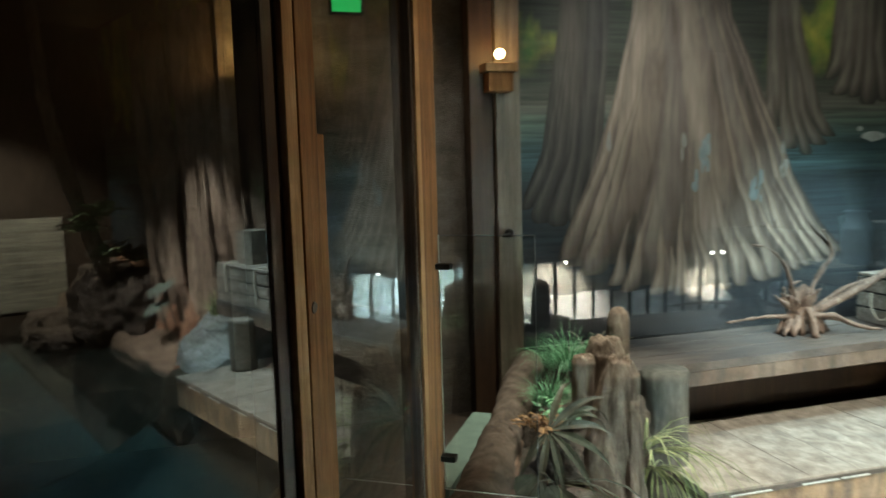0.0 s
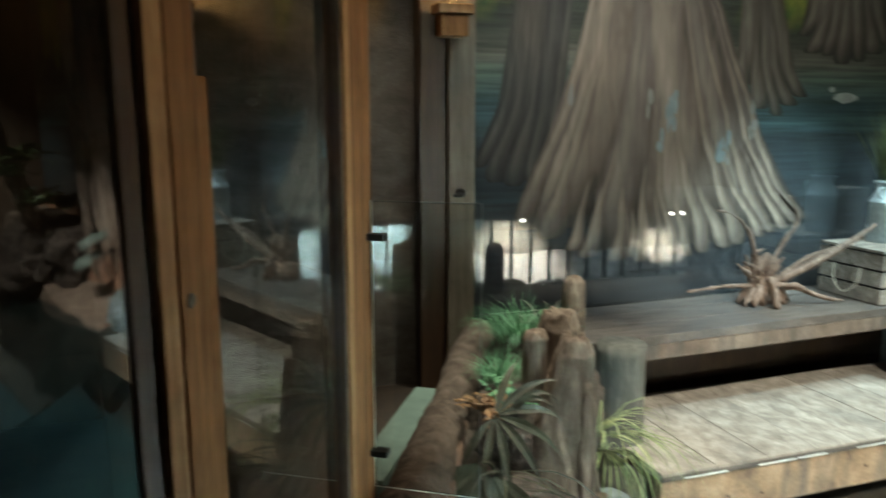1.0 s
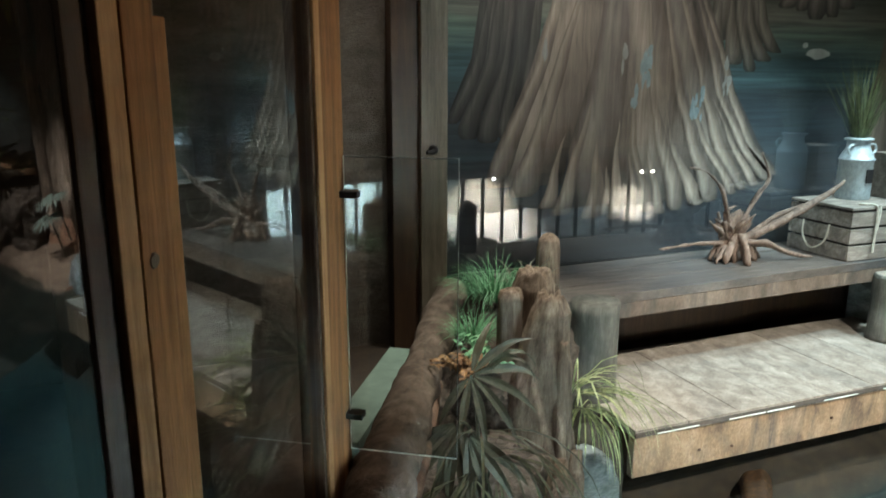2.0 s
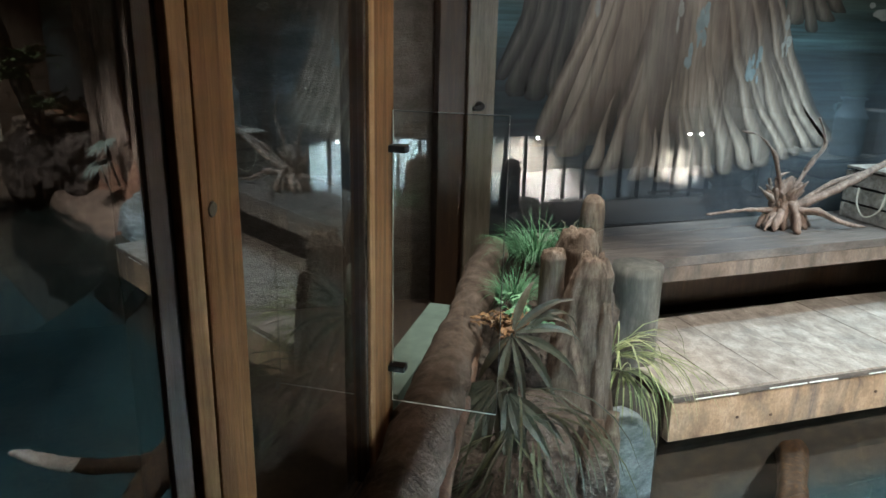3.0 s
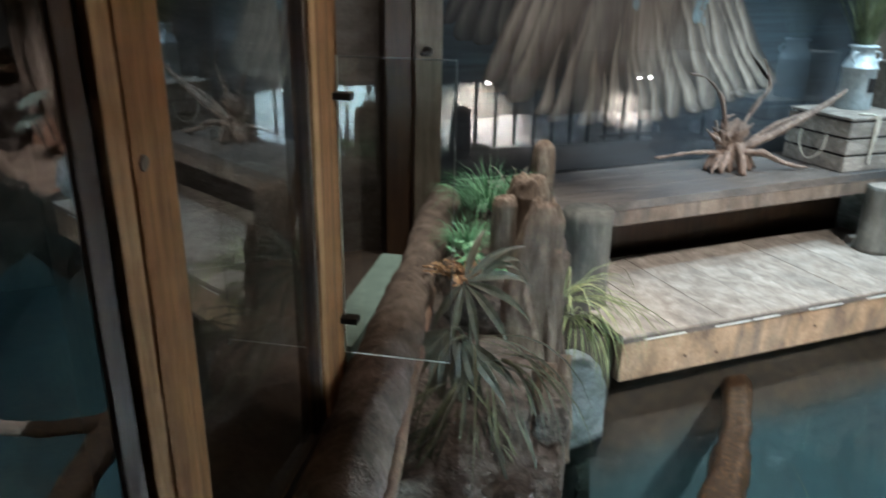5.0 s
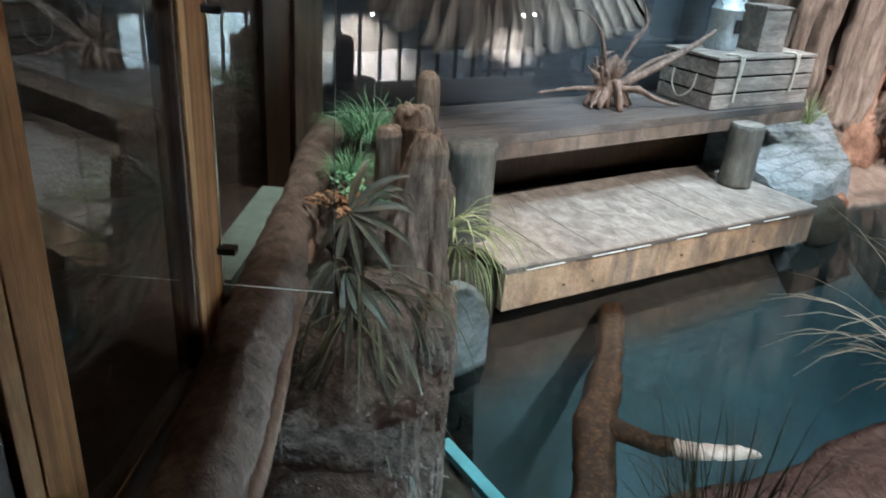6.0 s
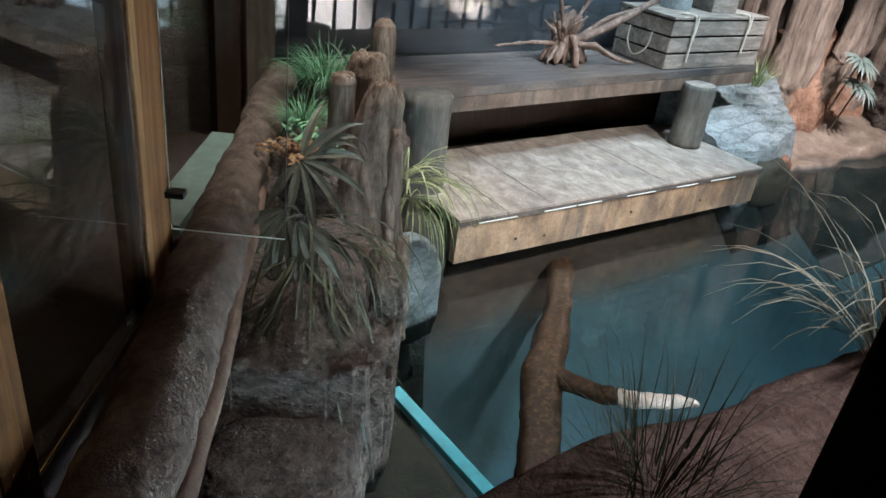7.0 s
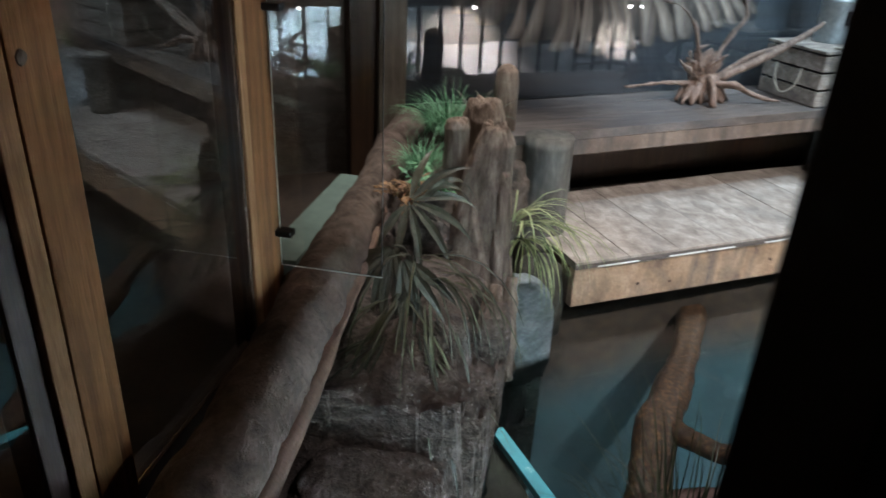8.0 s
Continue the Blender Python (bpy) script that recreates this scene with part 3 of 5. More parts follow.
part("painted_tree", painted_trunk(BIGL, BIGR, 5.1, 1.46, 5, 5.746, 5), BARKPAINT, mural)
for u, w, foot, top, u1 in ((0.035, 0.085, 1.72, 4.9, 0.03), (0.115, 0.085, 1.60, 3.9, 0.16), (0.185, 0.05, 1.50, 2.05, 0.235), (0.24, 0.065, 1.44, 2.3, 0.30),
                            (0.315, 0.075, 1.40, 1.98, 0.355), (0.365, 0.035, 1.42, 1.80, 0.39), (0.40, 0.045, 1.38, 2.15, 0.425), (0.445, 0.04, 1.36, 1.9, 0.46), (0.49, 0.05, 1.42, 2.5, 0.50),
                            (0.545, 0.045, 1.40, 2.02, 0.54), (0.595, 0.065, 1.42, 3.4, 0.585), (0.66, 0.055, 1.45, 2.25, 0.64), (0.72, 0.065, 1.47, 4.3, 0.70), (0.785, 0.05, 1.52, 2.5, 0.765),
                            (0.835, 0.06, 1.55, 4.6, 0.82), (0.885, 0.04, 1.58, 2.3, 0.87), (0.925, 0.055, 1.62, 3.9, 0.915), (0.97, 0.05, 1.66, 4.9, 0.965)):
    part("painted_root", painted_rib(BIGL, BIGR, u, w, foot, top, u1), BARKPAINT, mural)
def painted_far_tree(left, right, top, foot, y, mat, ribs, seed):
    """A fainter trunk: a plain shape with rounded buttress roots over it."""
    rng = random.Random(seed)
    part("painted_tree", painted_trunk(left, right, top, foot + 0.05, 3, y, seed), mat, mural)
    for k in range(ribs):
        u = (k + 0.5) / ribs + rng.uniform(-0.12, 0.12) / ribs
        part("painted_root", painted_rib(left, right, u, rng.uniform(0.85, 1.25) / ribs, foot + 0.22 * abs(2 * u - 1) ** 2 + rng.uniform(-0.03, 0.03), foot + rng.choice((0.7, 1.1, 1.9)), 0.5 + (u - 0.5) * rng.uniform(0.75, 0.95), y - 0.0012), mat, mural)


painted_far_tree([(2.1, 1.92), (2.6, 2.15), (3.6, 2.30), (5.1, 2.34)], [(2.1, 2.62), (2.6, 2.66), (3.6, 2.72), (5.1, 2.74)], 5.1, 2.02, 5.7485, DIMPAINT, 5, 9)
painted_far_tree([(2.5, 4.14), (3.7, 4.17), (5.1, 4.2)], [(2.5, 4.99), (2.9, 4.70), (3.7, 4.47), (5.1, 4.42)], 5.1, 2.52, 5.7485, FARPAINT, 5, 13)
painted_far_tree([(2.9, 4.58), (3.3, 4.78), (5.1, 4.98)], [(2.9, 5.80), (3.4, 5.60), (5.1, 5.45)], 5.1, 2.95, 5.7485, FARPAINT, 7, 17)
painted_far_tree([(1.3, 5.75), (2.4, 5.95), (5.1, 6.4)], [(1.3, 8.3), (2.4, 7.9), (5.1, 7.6)], 5.1, 1.1, 5.7445, FARPAINT, 9, 21)
DAB = plain("pale_blue_paint", (0.21, 0.265, 0.265), 0.6)
GREYDAB = plain("pale_grey_paint", (0.25, 0.245, 0.22), 0.6)
rng_dab = random.Random(4)
for cx, cz, w, h, n, mat in ((3.57, 2.56, 0.035, 0.15, 11, DAB), (4.07, 2.24, 0.05, 0.11, 10, DAB), (3.50, 2.31, 0.035, 0.05, 5, DAB), (4.34, 2.46, 0.035, 0.13, 8, GREYDAB), (3.36, 2.62, 0.02, 0.1, 3, GREYDAB), (2.70, 2.6, 0.012, 0.09, 3, GREYDAB)):
    for k in range(n):
        part("painted_patch", blot(cx + rng_dab.uniform(-w, w), cz + rng_dab.uniform(-h, h), rng_dab.uniform(0.008, 0.026), rng_dab.uniform(0.02, 0.07), 5.738 - 0.0004 * k, k), mat, mural, "pale blue-grey dab of paint")
part("painted_patch", blot(5.26, 2.655, 0.13, 0.042, 5.738, 4), plain("white_paint", (0.42, 0.44, 0.41), 0.6), mural, "plain white painted shape")
part("painted_patch", blot(5.11, 2.72, 0.03, 0.022, 5.7375, 7), plain("white_paint", (0.42, 0.44, 0.41), 0.6), mural, "plain white painted shape")
part("mural_foot", box(1.80, 7.0, 5.700, 5.728, 1.0, 1.07), BLACK, mural, "black strip along its foot")

glazing = setting("window_back", box(-4.9, 7.2, 5.690, 5.698, 1.05, 5.15), MIRRORY, "large clear panes before the painted wall")
glazing.visible_shadow = False
setting("wall_panel", box(-0.2, 1.74, 5.735, 5.758, 0.6, 5.15), PANEL, "grey-brown cast panel behind glass")


# ---------------------------------------------------------------- the timber and glass wall beside the log
def timber_frame():
    t = tagged(empty("timber_post"), "amber-stained timber post with pale strip and short board", "post", "posts of the glass wall")
    # Core is coloured dark: its end face turns away from the light.
    part("post_core", gbox(-1.075, -0.80, -0.10, -0.012, 0.55, 5.19, 0.006), POSTDARK, t, "post core, coloured dark as its unlit face")
    part("strip", gbox(-1.014, -0.954, -0.011, 0.012, 0.62, 5.19, 0.004), POSTPALE, t, "pale timber strip")
    board = part("board", gbox(-0.950, -0.848, -0.011, 0.014, 0.62, 5.19, 0.004), POST, t, "amber-stained board with a knot")
    part("board", gbox(-0.846, -0.797, -0.011, 0.009, 0.62, 2.56, 0.004), POST, t, "short amber-stained board")
    bm = tube([G(-0.915, 0.008, 2.085), G(-0.915, 0.017, 2.085)], [0.019, 0.014], 12, 0.004, 30)
    part("knot", bm, POSTDARK, board, "dark knot")
    u = tagged(empty("timber_post"), "amber-stained timber post with its unlit face coloured dark", "post", "posts of the glass wall")
    part("post_core", gbox(0.0, 0.10, -0.088, 0.0, 0.6, 5.19, 0.005), POSTDARK, u, "post core, coloured dark as its unlit face")
    part("strip", gbox(0.012, 0.06, 0.001, 0.014, 0.62, 5.19, 0.004), POSTPALE, u, "pale timber strip")
    part("board", gbox(0.102, 0.285, -0.1, 0.004, 0.6, 5.19, 0.005), POST, u)
    part("bead", gbox(0.064, 0.098, 0.001, 0.009, 0.62, 5.19, 0.003), POST, u)
    v = tagged(empty("timber_post"), "grey-brown timber post with a black hook", "post", "posts of the glass wall")
    part("post_core", box(1.700, 1.888, 5.52, 5.684, 0.6, 5.19, 0.008), GREYPOST, v)
    part("post_core", box(1.515, 1.698, 5.56, 5.684, 0.6, 5.19, 0.006), POSTDARK, v, "dark half")
    hook = tube([(1.78, 5.525, 1.99), (1.78, 5.48, 1.99), (1.76, 5.45, 1.982), (1.71, 5.44, 1.98)], [0.03, 0.027, 0.018, 0.012], 8)
    part("hook", hook, IRON, v, "small black iron hook", True)
    for s0, s1, glass in ((-4.5, -1.08, COATED), (-0.795, 0.0, DIMLY)):
        pane = setting("window_side", gbox(s0, s1, -0.028, -0.020, 0.84, 5.19), glass, "clear pane between timber posts")
        pane.visible_shadow = False
        setting("sill", gbox(s0, s1, -0.055, -0.010, 0.72, 0.838, 0.004), POSTDARK, "dark timber sill under the pane")
    setting("sill_green", gbox(0.60, 1.76, -0.25, -0.075, 0.80, 0.885, 0.004), PALEGREEN, "pale green painted sill behind the glass")


timber_frame()


def glass_fin():
    t = tagged(empty("glass_fin"), "clear glass fin clipped to a timber post", "glass panel")
    a, b, lo, hi = 0.016, 0.425, 1.052, 2.178
    s = 0.250
    pane = part("pane", gbox(s, s + 0.008, a, b, lo + 0.004, hi - 0.004), GLASS, t)
    pane.visible_shadow = False
    # Pale and dim edges of one pane: the light each catches is colour.
    for o0, o1, z0, z1, mat, lab in ((a, b, lo - 0.001, lo + 0.003, EDGE, "pale edge with caught light in its colour"), (a - 0.004, a - 0.001, lo, hi, EDGE, "pale edge with caught light in its colour"), (b + 0.001, b + 0.0022, lo, hi, DULLEDGE, "dim edge with little light in its colour"), (a, b, hi - 0.003, hi - 0.0005, DULLEDGE, "dim edge with little light in its colour")):
        part("polished_edge", gbox(s, s + 0.008, o0, o1, z0, z1), mat, t, lab)
    for z in (1.20, 2.045):
        part("clip", gbox(s - 0.03, s + 0.022, 0.004, 0.07, z - 0.013, z + 0.013, 0.005), IRON, t, "small dark metal clip")


glass_fin()


def sconce(x, y, z):
    t = tagged(empty("wall_sconce"), "small glowing amber lamp on a timber bracket", "lamp", "sconces in the corridor")
    m, nt, p = nodes_of("glowing_amber_glass")
    p.inputs["Base Color"].default_value = (1, 0.8, 0.5, 1)
    p.inputs["Emission Color"].default_value, p.inputs["Emission Strength"].default_value = (1.0, 0.72, 0.36, 1), 9.0
    bm = bmesh.new()
    bmesh.ops.create_uvsphere(bm, u_segments=16, v_segments=10, radius=0.036)
    bmesh.ops.transform(bm, matrix=Matrix.Translation((x, y, z)), verts=bm.verts)
    part("globe", bm, m, t, "glowing globe", True).visible_shadow = False
    part("bracket", box(x - 0.12, x + 0.12, y - 0.05, y + 0.10, z - 0.125, z - 0.065, 0.008), POSTPALE, t, "timber bracket")
    part("bracket", box(x - 0.09, x + 0.09, y - 0.03, y + 0.10, z - 0.26, z - 0.127, 0.008), POST, t)


sconce(1.70, 5.42, 3.255)
sconce(0.03, 5.56, 3.25)


def exit_sign():
    t = tagged(empty("exit_sign"), "small green glowing sign on the corridor wall", "sign")
    part("housing", box(0.56, 0.80, 5.708, 5.732, 3.55, 3.72, 0.003), BLACK, t)
    m, nt, p = nodes_of("green_glow")
    p.inputs["Base Color"].default_value = (0.02, 0.2, 0.05, 1)
    p.inputs["Emission Color"].default_value, p.inputs["Emission Strength"].default_value = (0.05, 0.8, 0.2, 1), 0.25
    part("lit_panel", box(0.58, 0.78, 5.704, 5.7075, 3.57, 3.70), m, t, "plain green lit panel")


exit_sign()

# the dark post beside the visitors
setting("post_near", box(0.781, 1.05, 1.14, 1.254, 0.85, 5.19, 0.004), BLACK, "black painted post of the viewing opening")


# ---------------------------------------------------------------- ledge below the opening, with the lit alcove in its front
def ledge_height(x, y):
    e = 1.82 + 0.10 * noise.noise(Vector((x * 1.4, 2.0, 0)))
    k = max(0.0, (y - e + 0.22) / 0.22)
    return 1.305 - 0.075 * k * k + 0.05 * noise.noise(Vector((x * 2.5, y * 2.5, 1))) + 0.018 * noise.noise(Vector((x * 9, y * 9, 4))) + 0.008 * noise.noise(Vector((x * 24, y * 24, 7)))


def near_ledge():
    bm = bmesh.new()
    nx, ny = 150, 26
    grid = []
    for j in range(ny + 1):
        row = []
        for i in range(nx + 1):
            x = 0.42 + 8.6 * (i / nx) ** 1.6
            e = 1.80 + 0.06 * noise.noise(Vector((x * 1.7, 2.0, 0))) + 0.02 * noise.noise(Vector((x * 8, 2.0, 0)))
            y = 1.06 + (e - 1.06) * j / ny
            row.append(bm.verts.new((x, y, ledge_height(x, y))))
        grid.append(row)
    for j in range(ny):
        for i in range(nx):
            bm.faces.new((grid[j][i], grid[j][i + 1], grid[j + 1][i + 1], grid[j + 1][i]))
    edge = [e for e in bm.edges if e.is_boundary]
    out = bmesh.ops.extrude_edge_only(bm, edges=edge)
    for v in out["geom"]:
        if isinstance(v, bmesh.types.BMVert):
            v.co.z = 1.213
    bmesh.ops.recalc_face_normals(bm, faces=bm.faces[:])
    setting("ledge", bm, BANK, "brown mud-like rock ledge below the opening", True)
    # Near-black sheet: the shade below the ledge is put into its colour.
    setting("ledge_soffit", box(0.43, 9.0, 1.06, 1.78, 1.198, 1.212), BLACK, "underside of the ledge, coloured black for its shade")
    setting("ledge_base", box(0.45, 9.0, 1.06, 1.30, -1.9, 1.197), CREAM, "cream plaster wall under the ledge")


near_ledge()


def alcove():
    def shore(x, y):
        k = min(1.0, max(0.0, (y - 1.38) / 0.36))
        return 0.70 - 0.012 * x - 0.30 * k * k + 0.05 * noise.noise(Vector((x * 1.6, y * 2, 3))) + 0.03 * noise.noise(Vector((x * 6, y * 6, 3))) - 0.05 * (abs(noise.noise(Vector((x * 2.4, y * 5, 9)))) < 0.05)
    setting("alcove_rock", ground_patch(0.6, 9.0, 1.301, 1.84, 220, 22, shore), PALEROCK, "pale pinkish rock shelf under the ledge", True)
    # Added end wall: keeps the alcove light off the log and glass.
    setting("alcove_end", box(1.09, 1.17, 1.302, 1.80, 0.3, 1.197), CREAM, "added cream plaster end wall that stops recess light spilling")
    first = None
    for k in range(28):
        x = 1.12 + 0.283 * k
        if first is None:
            first = tagged(obj("bar", box(-0.02, 0.02, -0.02, 0.02, 0.0, 0.97, 0.005), IRON), "dark upright bar under the rock ledge", "bar", "bars under the ledge")
            first.location = (x, 1.77, 0.227)
        else:
            copy_thing(first, Matrix.Translation((x, 1.77, 0.227)))
    bulbm, nt, p = nodes_of("lit_lens")
    p.inputs["Emission Color"].default_value, p.inputs["Emission Strength"].default_value = (1, 0.97, 0.9, 1), 40.0
    for x in (1.51, 1.92, 4.12, 6.43, 6.62):
        t = tagged(empty("spotlight"), "small downlight under the rock ledge", "lamp", "downlights under the ledge")
        housing = part("housing", tube([(x, 1.70, 1.197), (x, 1.70, 1.178)], [0.05, 0.05], 14), IRON, t)
        bm = tube([(x, 1.735, 1.178), (x, 1.757, 1.166)], [0.027, 0.022], 14)
        part("lens", bm, bulbm, housing, "bright round lens").visible_shadow = False


alcove()


# ================================================================ the two decks
def lower_deck():
    t = tagged(empty("lower_deck"), "weathered plank deck just above the water", "deck")
    n, x0, x1 = 8, 2.565, 5.60
    w = (x1 - x0) / n
    for k in range(n):
        rng = random.Random(k)
        part("plank", box(x0 + k * w + (0.004 if k == 1 else 0.0015), x0 + (k + 1) * w - 0.0015, 4.225, 5.36, 0.40 + rng.uniform(-0.003, 0.003), 0.45 + rng.uniform(-0.002, 0.002), 0.003), DECK, t)
    front = part("fascia", box(x0 + 0.004, x1 - 0.004, 4.232, 4.29, 0.14, 0.398, 0.004), FASCIA, t, "stained front board")
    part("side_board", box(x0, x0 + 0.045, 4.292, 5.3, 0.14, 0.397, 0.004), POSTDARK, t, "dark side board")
    # Added thin strip draws a dark band along the plank ends.
    part("end_trim", box(x0 + 0.001, x1 - 0.001, 4.2215, 4.2248, 0.403, 0.436, 0.001), UPPER, t, "thin dark strip over the plank ends")
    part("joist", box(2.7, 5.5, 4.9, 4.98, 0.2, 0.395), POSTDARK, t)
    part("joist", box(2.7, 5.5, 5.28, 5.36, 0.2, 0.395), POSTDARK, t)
    for x, wd in ((2.72, 0.3), (3.25, 0.28), (3.55, 0.22), (4.02, 0.3), (4.55, 0.24), (4.95, 0.3)):
        part("edge_strip", box(x, x + wd, 4.2165, 4.2215, 0.408, 0.414), EDGE, t, "short pale strip along the plank ends")
    for x, z in ((3.05, 0.24), (3.3, 0.22), (4.12, 0.27), (4.9, 0.25)):
        part("knot", tube([(x, 4.234, z), (x, 4.2295, z + 0.003)], [0.013, 0.010], 9, 0.004, 30), POSTDARK, front, "small dark knot")


def upper_deck():
    t = tagged(empty("upper_deck"), "dark grey plank bench deck before the painted wall", "deck")
    rot = Matrix.Translation((2.3, 4.83, 0)) @ Matrix.Rotation(radians(2.2), 4, "Z")
    d = 0.86 / 3
    for k in range(3):
        part("plank", box(0.0, 3.95, 0.0 + k * d + 0.003, (k + 1) * d - 0.003 - 0.06 * (k == 2), 1.010, 1.072, 0.004, rot), UPPER, t)
    part("fascia", box(0.0, 3.95, 0.004, 0.06, 0.905, 1.008, 0.004, rot), BEAM, t, "dark stained front beam")
    part("end_board", box(3.90, 3.944, 0.062, 0.74, 0.885, 1.008, 0.004, rot), UPPER, t)
    # Dark timber puts the shade under the bench deck into this board.
    part("back_board", box(0.1, 3.9, 0.78, 0.81, 0.30, 1.008, 0.0, rot), POSTDARK, t, "brown boarding, dark for the shade in the gap")


def piling(x, y, top, r, seed, foot):
    t = tagged(empty("piling"), "round grey wooden piling with a flat top", "post", "pilings of the deck")
    part("shaft", tube([(x, y, foot), (x, y, foot + 0.2), (x, y, top - 0.03), (x, y, top - 0.008)], [r * 1.03, r * 1.03, r, r * 0.97], 20, 0.012, 5, 5, 0.015, seed), PILE, t, "", True)
    part("end_grain", tube([(x, y, top - 0.012), (x, y, top - 0.002), (x, y, top)], [r * 0.95, r * 0.95, r * 0.91], 20, 0.004, 9, seed=seed), CRATE, t, "pale grey sawn top")


lower_deck()
upper_deck()
piling(2.60, 4.765, 1.05, 0.157, 1, 0.0)
piling(5.34, 4.85, 0.98, 0.135, 2, 0.452)
for px in (3.5, 5.2):
    piling(px, 5.25, 0.19, 0.10, 3, -1.9)


def crate():
    t = tagged(empty("crate"), "grey slatted wooden crate with rope handles", "crate")
    x0, x1, y0, y1, z0 = 4.985, 6.20, 4.985, 5.58, 1.076
    h = 0.398 / 3
    for k in range(3):
        a, b = z0 + k * h + 0.002, z0 + (k + 1) * h - 0.016
        part("slat", box(x0, x1, y0, y0 + 0.025, a, b, 0.004), CRATE, t)
        part("slat", box(x0, x1, y1 - 0.025, y1, a, b, 0.004), CRATE, t)
        part("slat", box(x0 + 0.002, x0 + 0.027, y0 + 0.027, y1 - 0.027, a, b, 0.004), CRATE, t)
        part("slat", box(x1 - 0.027, x1 - 0.002, y0 + 0.027, y1 - 0.027, a, b, 0.004), CRATE, t)
    for k in range(4):
        d = (y1 - y0) / 4
        part("lid_board", box(x0 - 0.008, x1 + 0.008, y0 - 0.006 + k * d, y0 + (k + 1) * d - 0.006, z0 + 0.398, z0 + 0.420, 0.004), CRATE, t)
    # Black block fills the crate so the slat gaps look shaded.
    part("inner_lining", box(x0 + 0.04, x1 - 0.04, y0 + 0.04, y1 - 0.04, z0 + 0.005, z0 + 0.39), BLACK, t, "black filler for the shade inside the crate")
    z = z0 + 0.42
    for x, low in ((5.22, 0.26), (5.92, 0.20)):
        part("rope", tube([(x - 0.06, y0 + 0.10, z + 0.006), (x - 0.02, y0, z + 0.014), (x, y0 - 0.020, z - 0.03), (x + 0.006, y0 - 0.018, z - low * 0.6), (x, y0 - 0.018, z - low - 0.1)], [0.009] * 5, 8, 0.003, 30), ROPE, t, "pale rope")
        part("rope", tube([(x + 0.035, y0 - 0.010, z + 0.01), (x + 0.03, y0 - 0.018, z - 0.05), (x + 0.016, y0 - 0.02, z - low * 0.7)], [0.008] * 3, 8, 0.003, 30), ROPE, t, "pale rope")
    part("rope", tube([(x0 - 0.012, 5.42, 1.34), (x0 - 0.03, 5.40, 1.22), (x0 - 0.045, 5.30, 1.13), (x0 - 0.03, 5.19, 1.20), (x0 - 0.012, 5.17, 1.34)], [0.007] * 5, 8), ROPE, t, "pale rope handle")
    return z


CT = crate()


def churn():
    x, y, z = 5.40, 5.36, CT
    t = tagged(empty("milk_churn"), "dull tin milk churn holding tall green grass", "can")
    prof = [(0.0, 0.126), (0.01, 0.13), (0.31, 0.128), (0.315, 0.135), (0.33, 0.135), (0.335, 0.127), (0.37, 0.114), (0.41, 0.09), (0.425, 0.086), (0.47, 0.086), (0.475, 0.107), (0.49, 0.109), (0.495, 0.092)]
    part("body", lathe(x, y, z, prof, 28), TIN, t, "", True)
    part("label", box(x - 0.03, x + 0.035, y - 0.142, y - 0.131, z + 0.14, z + 0.25, 0.003), BLACK, t, "small dark square plate")
    for sx in (-1, 1):
        part("handle", tube([(x + sx * 0.118, y - 0.04, z + 0.36), (x + sx * 0.155, y - 0.04, z + 0.40), (x + sx * 0.13, y - 0.04, z + 0.44), (x + sx * 0.088, y - 0.03, z + 0.44)], [0.009] * 4, 8), TIN, t)
    part("grass", tuft((x, y, z + 0.47), 130, 0.66, 0.006, 0.55, 0.55, 3, radius=0.07), DARKGRASS, t, "tall dull green grass")


def lathe(x, y, z, prof, sides):
    bm = bmesh.new()
    rings = [[bm.verts.new((x + r * math.cos(math.tau * k / sides), y + r * math.sin(math.tau * k / sides), z + h)) for k in range(sides)] for h, r in prof]
    for a, b in zip(rings, rings[1:]):
        for k in range(sides):
            bm.faces.new((a[k], a[(k + 1) % sides], b[(k + 1) % sides], b[k]))
    bm.faces.new(rings[0][::-1])
    bm.faces.new(rings[-1])
    return bm


churn()


def small_box():
    t = tagged(empty("wooden_box"), "weathered upright wooden box on the crate", "box")
    m = Matrix.Translation((5.78, 5.26, CT)) @ Matrix.Rotation(radians(-8), 4, "Z")
    part("body", box(-0.14, 0.14, -0.13, 0.13, 0.0, 0.345, 0.006, m), CRATE, t)
    part("lid", box(-0.148, 0.148, -0.138, 0.138, 0.346, 0.37, 0.006, m), CRATE, t, "pale top board")


small_box()


